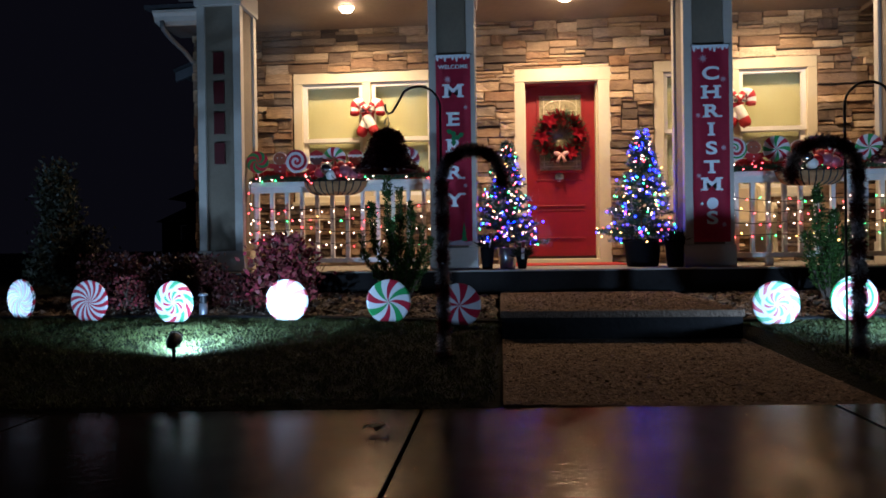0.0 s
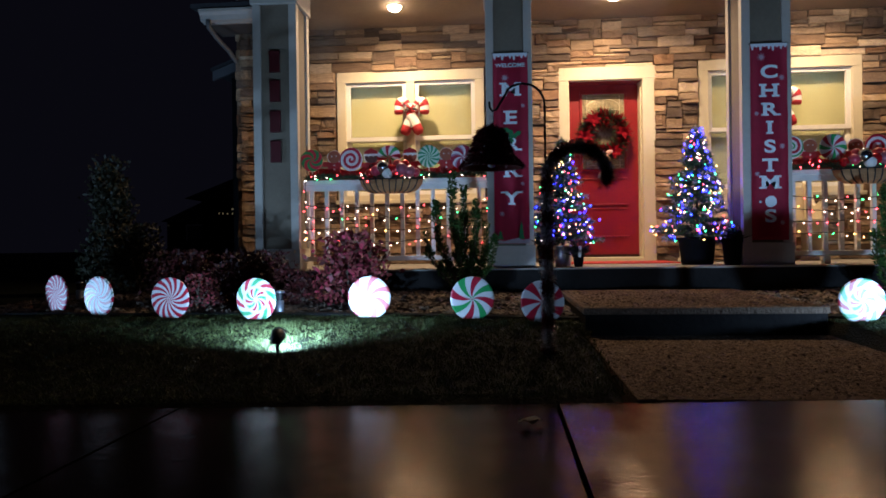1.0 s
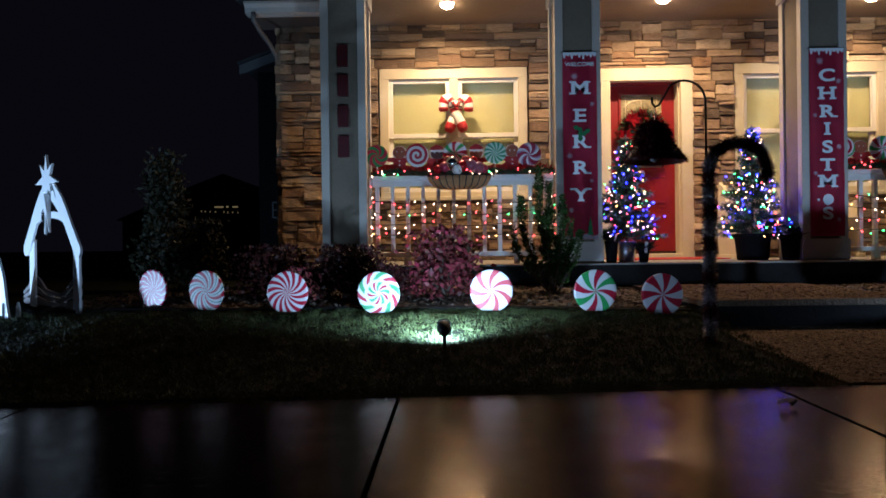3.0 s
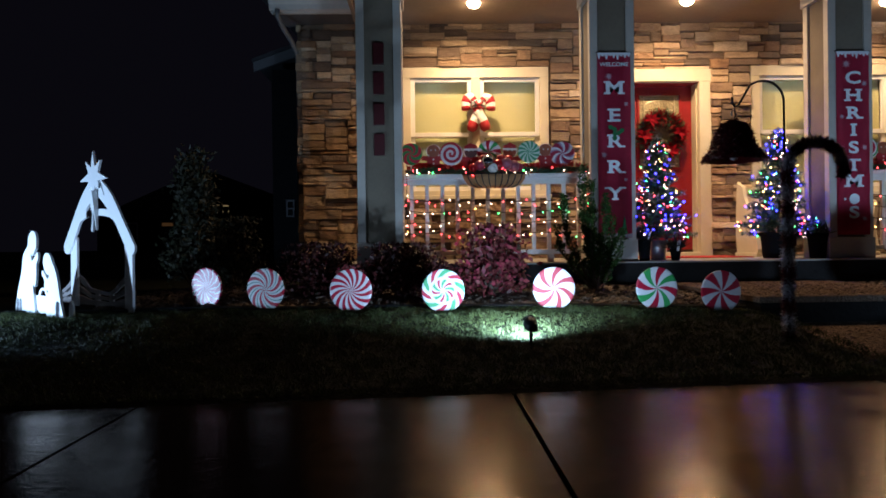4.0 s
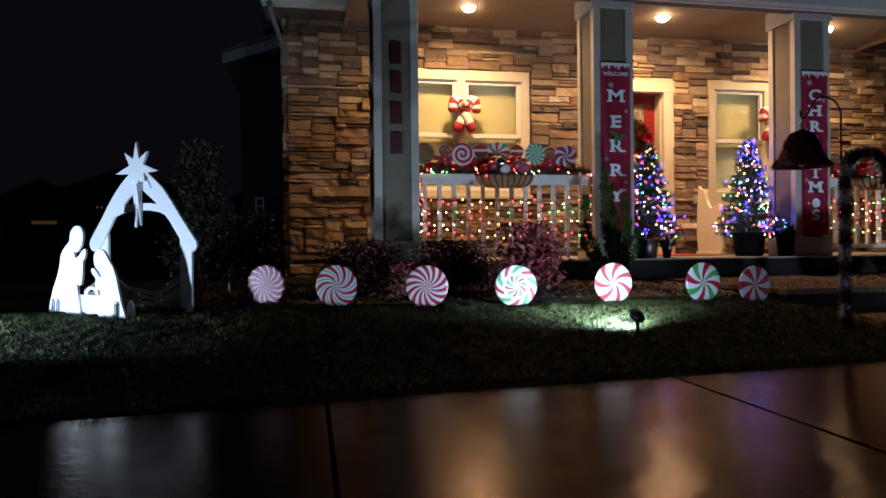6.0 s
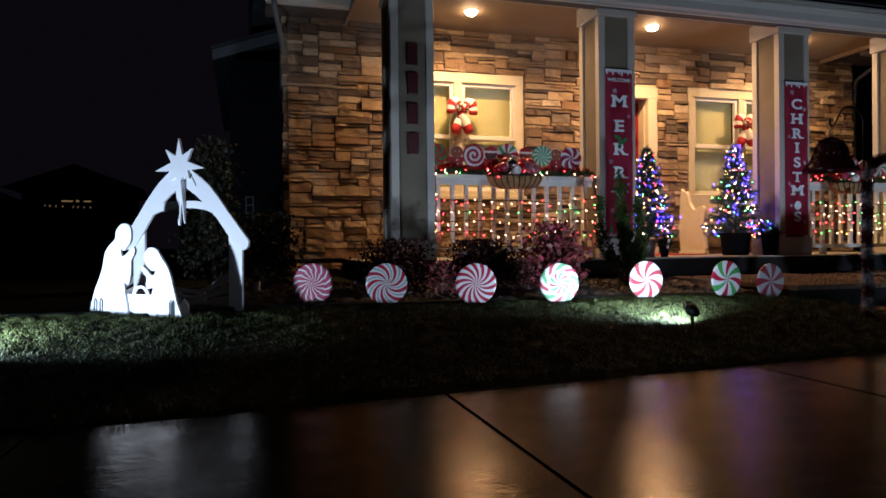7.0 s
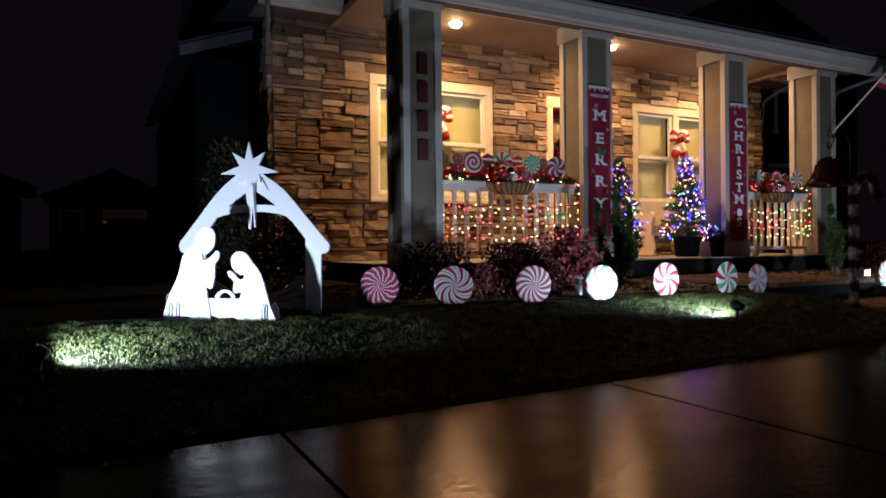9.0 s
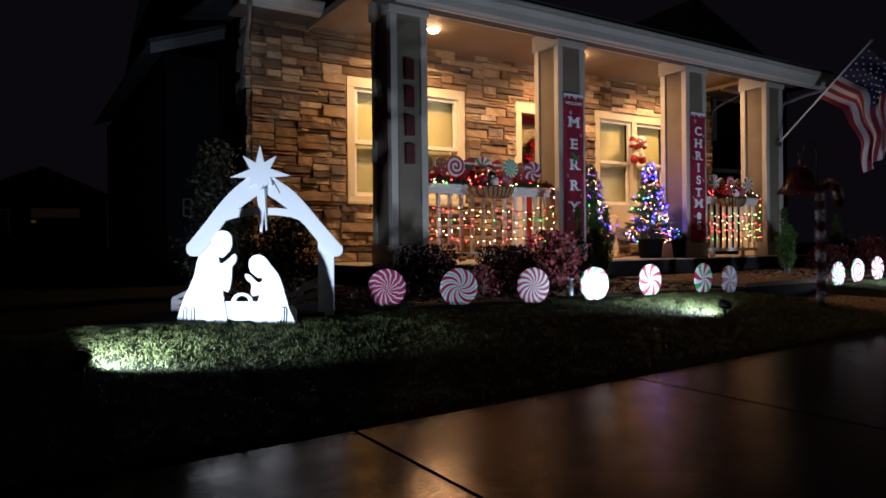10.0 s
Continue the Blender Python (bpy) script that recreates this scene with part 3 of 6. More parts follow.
LEADED = mat("leaded_glass", (0.38, 0.32, 0.17), (0.14, 0.115, 0.065), scale=22, rough=0.30, metal=0.3, bump=0.6, bscale=60, rvar=0.08)
part("leaded_pane", B((gl, gr, 0.120, 0.131, gb, gt)), LEADED, leaf)
CAME = mat("brass_came", (0.62, 0.54, 0.36), (0.45, 0.39, 0.26), scale=30, rough=0.35, metal=0.6)
for b in ((gl + 0.05, gl + 0.06, gb + 0.02, gt - 0.02), (gr - 0.06, gr - 0.05, gb + 0.02, gt - 0.02), (gl + 0.02, gr - 0.02, gb + 0.1, gb + 0.11), (gl + 0.02, gr - 0.02, gb + 0.16, gb + 0.168), (0.716, 0.724, gt - 0.30, gt - 0.06), (gl + 0.07, gr - 0.07, gt - 0.19, gt - 0.182), (gl + 0.07, gr - 0.07, gt - 0.235, gt - 0.227), (gl + 0.02, gr - 0.02, gt - 0.045, gt - 0.037), (gl + 0.02, gr - 0.02, gb + 0.04, gb + 0.048)):
    part("came", B((b[0], b[1], 0.114, 0.121, b[2], b[3])), CAME, leaf)
arch = [(0.72 + 0.185 * math.cos(a), 0.118, gt - 0.14 + 0.08 * math.sin(a)) for a in np.linspace(0, math.pi, 13)]
part("came", tube(bmesh.new(), arch, 0.005, 6), CAME, leaf)
for z0, z1 in ((0.30, 0.62), (0.68, 0.98)):
    part("raised_panel", B((gl - 0.02, gr + 0.02, 0.122, 0.133, z0, z1), bevel=0.0), RED_DOOR, leaf)
    for b in ((gl - 0.035, gr + 0.035, z1 - 0.004, z1 + 0.012), (gl - 0.035, gr + 0.035, z0 - 0.012, z0 + 0.004)):
        part("panel_moulding", B((b[0], b[1], 0.112, 0.133, b[2], b[3]), bevel=0.004), RED_DOOR, leaf)
bm = lathe(bmesh.new(), [(0.0, 0.0), (0.05, 0.0), (0.055, 0.008), (0.045, 0.016), (0.02, 0.02), (0, 0.022)], 20)
bmesh.ops.rotate(bm, verts=bm.verts, matrix=Matrix.Rotation(radians(90), 3, "X"))
k = part("door_knocker", bm, STEEL, leaf, "round pewter knocker", smooth=True)
k.location = (0.705, 0.13, 1.02)
solid("doormat", B((0.15, 1.30, 6.95, 7.72, DECK, DECK + 0.012), bevel=0.004), MAT_RED, "red rectangular doormat lying before the front door", "doormat")


# ---- porch things ----
def bulb_mesh(key, r):
    bm = ball(bmesh.new(), (0, 0, 0), r, 1)
    bmesh.ops.scale(bm, verts=bm.verts, vec=(1, 1, 1.35))
    return mesh_of(bm, "bulb", BULB[key], True)


BULB_MESH = {k: bulb_mesh(k, 0.0064) for k in BULB}
TREE_BULB = {k: bulb_mesh(k, 0.0070) for k in BULB}
rng = random.Random(7)


def hang_bulbs(parent, places, keys, kinds=None):
    for p in places:
        o = part("bulb", (kinds or BULB_MESH)[rng.choice(keys)], None, parent)
        o.location = p
        o.rotation_euler = (rng.uniform(-0.8, 0.8), rng.uniform(-0.8, 0.8), 0)


for lx, ly, _ in PORCH_LAMPS:
    d = thing("ceiling_light", "round recessed warm ceiling light in the porch soffit, switched on", "ceiling light", (lx, ly, CEIL), group="porch ceiling lights")
    part("trim_ring", lathe(bmesh.new(), [(0.072, -0.002), (0.075, -0.008), (0.084, -0.007), (0.09, 0.0), (0.072, 0.004)], 28), VINYL, d, smooth=True)
    part("dome", lathe(bmesh.new(), [(0.0, -0.052), (0.024, -0.050), (0.044, -0.043), (0.059, -0.032), (0.068, -0.017), (0.071, 0.0), (0, 0.0)], 24), LENS, d, "glowing warm glass dome", smooth=True)

RAIL_PAINT = mat("rail_paint", (0.70, 0.68, 0.64), (0.60, 0.58, 0.54), scale=5, rough=0.5)


def railing(x0, x1, label):
    r = thing("porch_railing", label, "railing", (0, 6.30, DECK), group="porch railings")
    part("top_rail", B((x0, x1, -0.045, 0.045, 0.80, 0.845), bevel=0.006), RAIL_PAINT, r)
    part("under_rail", B((x0, x1, -0.02, 0.02, 0.745, 0.80)), RAIL_PAINT, r)
    part("bottom_rail", B((x0, x1, -0.03, 0.03, 0.075, 0.12), bevel=0.005), RAIL_PAINT, r)
    n = round((x1 - x0) / 0.142)
    me = mesh_of(B((-0.018, 0.018, -0.018, 0.018, 0.12, 0.745)), "baluster", RAIL_PAINT)
    for i in range(n):
        part("baluster", me, None, r).location = (x0 + (i + 0.5) * (x1 - x0) / n, 0, 0)
    for fx in (x0 + 0.35, x1 - 0.35):
        part("foot", B((fx - 0.03, fx + 0.03, -0.03, 0.03, 0.0, 0.075), bevel=0.006), RAIL_PAINT, r)
    return r


def garland(x0, x1, z, label):
    g = thing("garland", label, "garland", (0, 6.28, z), group="railing garlands")
    n = int((x1 - x0) * 2600)
    xs = np.random.uniform(x0, x1, n)
    a = np.random.uniform(0, math.tau, n)
    core = np.stack([xs, -0.02 + 0.01 * np.sin(xs * 9), 0.03 + 0.010 * np.sin(xs * 14)], 1)
    l = np.random.uniform(0.03, 0.062, n)
    tip = core + np.stack([np.random.uniform(-0.03, 0.03, n), np.cos(a) * l, np.sin(a) * l * 0.75], 1)
    part("needles", blades("needles", core, tip, 0.0022, NEEDLE), None, g)
    m = n // 14
    j = np.random.choice(n, m)
    part("ribbon", blades("ribbon", core[j] + (0, 0.035, 0.01), tip[j] + (0, 0.035, 0.04), 0.010, RED_PLUSH), None, g, "red foil ribbon")["kind"] = "stuff"
    part("wire", tube(bmesh.new(), [(x, -0.02 + 0.01 * math.sin(x * 9), 0.03 + 0.010 * math.sin(x * 14)) for x in np.linspace(x0, x1, 24)], 0.004, 5), WIRE, g)
    hang_bulbs(g, [(rng.uniform(x0, x1), -0.055, rng.uniform(0.0, 0.07)) for _ in range(int((x1 - x0) * 13))], "rrrwwg")
    return g


def light_net(x0, x1, label, keys="rrrrrwwwwwwwgy"):
    g = thing("string_lights", label, "string lights", (0, 6.24, DECK), group="railing light strings")
    pts = []
    for k, z in enumerate((0.60, 0.50, 0.395, 0.285)):
        wave = lambda x: z + 0.012 * math.sin(x * 7 + k) - 0.02 * math.sin((x - x0) / (x1 - x0) * math.pi)
        xs = np.linspace(x0, x1, 26)
        part("wire", tube(bmesh.new(), [(x, 0.003 * math.sin(x * 30), wave(x)) for x in xs], 0.0035, 4), WIRE, g)
        x = x0 + rng.uniform(0, 0.08)
        while x < x1:
            pts.append((x, -0.008, wave(x) + rng.choice((-0.035, -0.012, -0.012, 0.02))))
            x += rng.uniform(0.05, 0.12)
    for x in (x0, x1):
        part("wire", tube(bmesh.new(), [(x + 0.006 * math.sin(k), -0.01, 0.86 - k * 0.066) for k in range(10)], 0.0035, 4), WIRE, g)
        pts += [(x + rng.uniform(-0.012, 0.012), -0.016, zz) for zz in (0.84, 0.74, 0.64, 0.55, 0.45, 0.36, 0.28)]
    hang_bulbs(g, pts, keys)
    return g


def swirl_mat(name, stops, turns, twist, ring=0.0, rough=0.36, gap=0.0):
    """Printed sweets: wedges of colour round the centre that lean with the radius."""
    m = bpy.data.materials.new(name)
    m.use_nodes = True
    nt = m.node_tree
    b, link = nt.nodes["Principled BSDF"], nt.links.new
    tc = nt.nodes.new("ShaderNodeTexCoord")
    sp = nt.nodes.new("ShaderNodeSeparateXYZ")
    link(tc.outputs["Object"], sp.inputs[0])

    def op(kind, a, c=None):
        n = nt.nodes.new("ShaderNodeMath")
        n.operation = kind
        for i, v in enumerate((a, c)):
            if v is None:
                continue
            if isinstance(v, (int, float)):
                n.inputs[i].default_value = v
            else:
                link(v, n.inputs[i])
        return n.outputs[0]

    x, z = sp.outputs["X"], sp.outputs["Z"]
    ang = op("MULTIPLY", op("ARCTAN2", z, x), turns / math.tau)
    rad = op("SQRT", op("ADD", op("MULTIPLY", x, x), op("MULTIPLY", z, z)))
    f = op("ADD", ang, op("MULTIPLY", rad, twist))
    if ring:
        f = op("ADD", f, op("MULTIPLY", op("GREATER_THAN", rad, ring), 0.25 if not gap else 0.5))
    ramp = nt.nodes.new("ShaderNodeValToRGB")
    ramp.color_ramp.interpolation = "CONSTANT"
    el = ramp.color_ramp.elements
    el[0].position, el[0].color = 0.0, (*stops[0][1], 1)
    el[1].position, el[1].color = stops[1][0], (*stops[1][1], 1)
    for p, c in stops[2:]:
        el.new(p).color = (*c, 1)
    link(op("FRACT", op("ADD", f, 50.0)), ramp.inputs[0])
    link(ramp.outputs[0], b.inputs["Base Color"])
    if gap:
        clear = nt.nodes.new("ShaderNodeMix")
        clear.data_type = "RGBA"
        clear.inputs["B"].default_value = (*stops[1][1], 1)
        link(ramp.outputs[0], clear.inputs["A"])
        link(op("LESS_THAN", op("FRACT", op("DIVIDE", rad, ring)), gap), clear.inputs["Factor"])
        link(clear.outputs["Result"], b.inputs["Base Color"])
    ns = nt.nodes.new("ShaderNodeTexNoise")
    ns.inputs["Scale"].default_value = 14
    link(tc.outputs["Object"], ns.inputs["Vector"])
    mr = nt.nodes.new("ShaderNodeMapRange")
    mr.inputs["To Min"].default_value, mr.inputs["To Max"].default_value = rough - 0.08, rough + 0.12
    link(ns.outputs["Fac"], mr.inputs["Value"])
    link(mr.outputs[0], b.inputs["Roughness"])
    return m


W, R, G, DR = (0.66, 0.66, 0.66), (0.42, 0.012, 0.035), (0.03, 0.30, 0.08), (0.30, 0.01, 0.04)
S_MINT = swirl_mat("mint_three_colour", ((0, R), (0.25, W), (0.5, G), (0.75, W)), 4, 2.2)
S_RED = swirl_mat("mint_fine_red", ((0, R), (0.5, W)), 14, -12.0)
S_REDGREEN = swirl_mat("mint_red_green_edge", ((0, R), (0.37, W), (0.60, (0.09, 0.26, 0.22)), (0.72, W)), 9, -12.0)
S_THIN = swirl_mat("mint_thin_white", ((0, (0.42, 0.020, 0.075)), (0.70, W)), 15, -15.0, ring=0.085)
S_CHECK = swirl_mat("mint_checks", ((0, (0.44, 0.035, 0.06)), (0.24, W), (0.5, (0.07, 0.32, 0.14)), (0.77, W)), 5, 8.0, ring=0.072, gap=0.24)
S_PETAL = swirl_mat("mint_petals", ((0, (0.46, 0.055, 0.07)), (0.36, W)), 7, 5.5)
S_WEDGE = swirl_mat("mint_wedges", ((0, R), (0.5, (0.62, 0.60, 0.62))), 7, -2.0)
S_SPIRAL = swirl_mat("lolly_spiral", ((0, R), (0.5, W)), 1, -19.0)
S_SPIRAL3 = swirl_mat("lolly_spiral_green", ((0, R), (0.33, W), (0.6, G), (0.8, W)), 1, -13.0)
S_GREEN = swirl_mat("lolly_green", ((0, (0.04, 0.30, 0.14)), (0.5, (0.5, 0.66, 0.55))), 12, -9.0)
S_LOOP = swirl_mat("lolly_red_green", ((0, R), (0.5, (0.02, 0.20, 0.05))), 5, -14.0)
S_PURPLE = swirl_mat("lolly_bands", ((0, DR), (0.5, W), (0.8, (0.35, 0.25, 0.35))), 6, -8.0)


def sweet_disc(r, material, thick=0.016, cut=None, bulge=0.25):
    """A flat round sweet facing -y, with rounded rim and an even belly, flat below where cut."""
    bm = bmesh.new()
    prof = [(0.0, -thick * (0.5 + bulge)), (r * 0.55, -thick * (0.5 + bulge * 0.7)), (r * 0.9, -thick * 0.5), (r, -thick * 0.15), (r, thick * 0.3), (r * 0.94, thick * 0.5), (0, thick * 0.5)]
    lathe(bm, prof, 40)
    bmesh.ops.rotate(bm, verts=bm.verts, matrix=Matrix.Rotation(radians(-90), 3, "X"))
    bmesh.ops.transform(bm, matrix=Matrix.Diagonal((1, -1, 1, 1)), verts=bm.verts)
    bmesh.ops.reverse_faces(bm, faces=bm.faces)
    if cut is not None:
        geom = list(bm.verts) + list(bm.edges) + list(bm.faces)
        bmesh.ops.bisect_plane(bm, geom=geom, plane_co=(0, 0, -cut), plane_no=(0, 0, -1), clear_outer=True)
        bmesh.ops.holes_fill(bm, edges=[e for e in bm.edges if e.is_boundary])
    bmesh.ops.recalc_face_normals(bm, faces=bm.faces)
    return mesh_of(bm, "sweet", material, False)


def lolly(x, z, r, material, label, dy=0.0):
    o = thing("lollipop_decoration", label, "lollipop decoration", (x, 6.33 + dy, 1.255), turn=rng.uniform(-8, 8), group="lollipops on the railing")
    part("stick", tube(bmesh.new(), [(0, 0, 0), (0, 0, z - 1.255)], 0.006, 6), WHITE_CLOTH, o)
    d = part("sweet", sweet_disc(r, material), None, o)
    d.location = (0, -0.012, z - 1.255)
    d.rotation_euler = (0, rng.uniform(-1, 1), 0)
    return o


def gingerbread(x, z, label, hat=False, dark=False):
    bm = bmesh.new()
    h = [(0.062 * math.cos(a), 0.058 * math.sin(a)) for a in np.linspace(0, math.tau, 18)[:-1]]
    plate(bm, h, -0.014, 0.0)
    nb = len(bm.faces)
    plate(bm, curve_through([(-0.035, -0.05), (-0.105, -0.045), (-0.115, -0.085), (-0.06, -0.10), (-0.055, -0.20), (0.055, -0.20), (0.06, -0.10), (0.115, -0.085), (0.105, -0.045), (0.035, -0.05)], 3), -0.010, 0.002)
    for f in list(bm.faces)[nb:]:
        f.material_index = 1
    n2 = len(bm.faces)
    if hat:
        plate(bm, [(-0.066, 0.02), (0.066, 0.02), (0.06, 0.055), (0.0, 0.085), (-0.06, 0.055)], -0.02, -0.002)
        for f in list(bm.faces)[n2:]:
            f.material_index = 1
        n2 = len(bm.faces)
        plate(bm, [(-0.07, 0.012), (0.07, 0.012), (0.07, 0.03), (-0.07, 0.03)], -0.023, -0.001)
    for ex in (-0.022, 0.022):
        ball(bm, (ex, -0.015, 0.008), 0.007, 1)
    for by in (-0.08, -0.12):
        ball(bm, (0, -0.012, by), 0.009, 1)
    for f in list(bm.faces)[n2:]:
        f.material_index = 2
    n3 = len(bm.faces)
    plate(bm, [(a * 1.17, b * 1.17) for a, b in h], 0.0025, 0.006)
    for f in list(bm.faces)[n3:]:
        f.material_index = 2
    ob = solid("gingerbread_cutout", bm, [mat("dark_biscuit", (0.10, 0.03, 0.02)) if dark else GINGER, RED_PLUSH, WHITE_PLUSH], label, "holiday cutout", group="cutouts on the railing")
    ob.matrix_world = pose(x, 6.345, z, 0, 0, rng.uniform(-6, 6))
    return ob


def basket(x, label):
    o = thing("rail_basket", label, "basket", (x, 6.215, 1.115), group="railing baskets")
    prof = [(0.0, 0.0), (0.17, 0.004), (0.225, 0.03), (0.258, 0.08), (0.27, 0.125), (0.255, 0.125), (0.235, 0.085), (0.0, 0.06)]
    bm = lathe(bmesh.new(), prof, 36)
    bmesh.ops.scale(bm, verts=bm.verts, vec=(1.11, 0.42, 1))
    part("liner", bm, COCO, o, "brown coco liner", smooth=True)
    part("rim", tube(bmesh.new(), [(0.300 * math.cos(a), 0.118 * math.sin(a), 0.128) for a in np.linspace(0, math.tau, 33)], 0.006, 6), IRON, o)
    for k in np.linspace(-0.86, 0.86, 9):
        y0 = -0.112 * math.sqrt(max(0.05, 1 - k * k))
        part("rib", tube(bmesh.new(), [(0.298 * k, y0 - 0.006, 0.128), (0.285 * k, y0 * 0.97 - 0.008, 0.08), (0.249 * k, y0 * 0.86 - 0.008, 0.03), (0.18 * k, y0 * 0.66, 0.0)], 0.0055, 5), IRON, o)
    return o


def baubles(x, label):
    o = thing("bauble_arrangement", label, "bauble arrangement", (x, 6.215, 1.19), group="bauble arrangements")
    cols = [SILVER, RED_PLUSH, mat("wine_bauble", (0.45, 0.04, 0.08), rough=0.3, metal=0.2), mat("plum_bauble", (0.34, 0.10, 0.14), rough=0.3, metal=0.2), mat("red_bauble", (0.50, 0.012, 0.016), rough=0.25, metal=0.3), WHITE_PLUSH]
    spots = [(-0.06, -0.06, 0.12, 0.045, 0), (0.03, -0.05, 0.09, 0.038, 4), (0.10, -0.05, 0.10, 0.04, 3), (-0.13, -0.03, 0.09, 0.035, 2), (0.17, -0.02, 0.08, 0.04, 3), (0.06, -0.03, 0.15, 0.03, 1), (-0.02, -0.07, 0.06, 0.035, 5), (0.22, 0.0, 0.07, 0.03, 2), (-0.19, 0, 0.07, 0.03, 4), (0.13, 0.0, 0.15, 0.028, 4), (-0.10, 0.0, 0.15, 0.03, 1)]
    for bx, by, bz, r, c in spots:
        part("bauble", ball(bmesh.new(), (bx * 1.05, by - 0.014, bz + 0.045), r * 1.42, 3), cols[c], o, smooth=True)
    n = 500
    a = np.random.normal(size=(n, 3)) * (0.12, 0.05, 0.02) + (0, 0, 0.06)
    part("fir_sprig", blades("fir_sprig", a, a + np.random.normal(size=(n, 3)) * 0.035 + (0, 0, 0.02), 0.003, NEEDLE), None, o)["kind"] = "stuff"
    hang_bulbs(o, [(rng.uniform(-0.22, 0.22), -0.085, rng.uniform(0.03, 0.12)) for _ in range(5)], "rrw")
    return o


railing(-2.385, -0.64, "white painted wooden porch railing with square balusters")
railing(2.045, 3.43, "white painted wooden porch railing with square balusters")
garland(-2.36, -0.62, 1.255, "green fir garland with red ribbon and small lights on the railing")
garland(2.06, 3.42, 1.255, "green fir garland with red ribbon and small lights on the railing")
light_net(-2.36, -0.63, "red, white and green string lights hung across the railing")
light_net(2.06, 3.42, "warm white, red and green string lights hung across the railing", "wwwwwyyrrrgg")
for x, z, r, m, t in ((-2.315, 1.455, 0.105, S_LOOP, "round red and green swirled lollipop decoration"), (-1.93, 1.455, 0.112, S_SPIRAL, "round red and white spiral lollipop decoration"),
                      (-1.565, 1.465, 0.115, S_MINT, "round red, white and green peppermint decoration"), (-1.185, 1.468, 0.105, S_GREEN, "round green and white pinwheel lollipop decoration"),
                      (-0.86, 1.448, 0.115, S_PURPLE, "round red, white and purple banded lollipop decoration"), (2.115, 1.465, 0.105, S_SPIRAL3, "round red, white and green spiral lollipop decoration"),
                      (2.475, 1.456, 0.12, S_MINT, "round red, white and green peppermint decoration"), (2.86, 1.445, 0.12, S_SPIRAL, "round red and white spiral lollipop decoration"), (3.27, 1.45, 0.12, S_MINT, "round red, white and green peppermint decoration")):
    lolly(x, z, r, m, t)
for x, z, h, dk in ((-2.10, 1.485, False, False), (-1.74, 1.475, True, True), (-1.365, 1.475, True, False), (-1.02, 1.485, False, False), (2.285, 1.475, False, False), (2.68, 1.47, False, False), (3.07, 1.47, False, True)):
    gingerbread(x, z, "flat dark biscuit cutout standing in the garland" if dk else "flat brown gingerbread cutout with white icing in the garland", h, dk)


def ribbon_swag(x0, x1):
    """A broad red cloth ribbon laid in loose waves along the rail behind the cutouts."""
    bm, n = bmesh.new(), 90
    rows = []
    for i in range(n + 1):
        x = x0 + (x1 - x0) * i / n
        top = 0.115 + 0.022 * math.sin(x * 17) + 0.012 * math.sin(x * 41)
        rows.append([bm.verts.new((x, 0.012 * math.sin(x * 33 + k) + 0.01 * k, 0.005 + top * k / 3)) for k in range(4)])
    for a, b in zip(rows, rows[1:]):
        for k in range(3):
            bm.faces.new((a[k], b[k], b[k + 1], a[k + 1]))
    bmesh.ops.solidify(bm, geom=bm.faces[:], thickness=0.003)
    ob = solid("ribbon_swag", bm, RED_PLUSH, "broad red cloth ribbon gathered along the railing garland", "ribbon", smooth=True, group="railing ribbons")
    ob.matrix_world = pose(0, 6.352, 1.26)


ribbon_swag(-2.36, -0.74)
ribbon_swag(2.07, 3.40)
for bx in (-1.53, 2.72):
    basket(bx, "half-round wire basket with coco liner hung on the railing")
    baubles(bx, "silver, red and plum baubles heaped in the basket")


def crossed_canes(x, z):
    o = thing("candy_cane_pair", "crossed red and white candy canes with a bow on the window", "candy cane ornament", (x, WALL_Y - 0.09, z), group="candy cane pairs")
    for k, dy in ((1, 0.0), (-1, -0.03)):
        raw = [(-0.095, -0.185), (-0.052, -0.09), (0.0, 0.01), (0.03, 0.085), (0.05, 0.15), (0.085, 0.185), (0.125, 0.175), (0.145, 0.13), (0.147, 0.085), (0.143, 0.045)]
        pts = [(k * a * 1.02, dy, b * 1.04) for a, b in raw]
        dense = []
        for i in range(len(pts) - 1):
            for s in range(3):
                dense.append(Vector(pts[i]).lerp(Vector(pts[i + 1]), s / 3))
        dense.append(Vector(pts[-1]))
        bm = tube(bmesh.new(), dense, [0.040 if i in (0, len(dense) - 1) else 0.062 - 0.014 * (7 < i < 15) - 0.006 * (i > 20) for i in range(len(dense))], 12)
        bm.faces.ensure_lookup_table()
        for i, f in enumerate(bm.faces):
            f.material_index = sum(i // 12 > q for q in (2, 6, 9, 11, 13, 17, 20, 23)) % 2
        part("cane", mesh_of(bm, "cane", [RED_PLUSH, WHITE_PLUSH], True), None, o)
    for k in (-1, 1):
        bm = bmesh.new()
        for tilt, reach, z in ((0.75, 0.040, 0.125), (-0.35, 0.042, 0.085)):
            bmesh.ops.create_icosphere(bm, subdivisions=2, radius=0.032, matrix=Matrix.Translation((reach * k, -0.088, z)) @ Matrix.Rotation(-tilt * k, 4, "Y") @ Matrix.Diagonal((1.15, 0.45, 0.55, 1)))
        part("bow_loop", bm, SILVER, o, "shiny silver ribbon loop", smooth=True)
        bm = plate(bmesh.new(), [(0.0, 0.10), (k * 0.030, 0.150), (k * 0.052, 0.118)][::-k], -0.118, -0.108)
        part("bow_tip", bm, RED_PLUSH, o, "red ribbon tip")
    part("bow_knot", ball(bmesh.new(), (0, -0.106, 0.098), 0.020, 2), RED_PLUSH, o, "red ribbon knot", smooth=True)
    return o


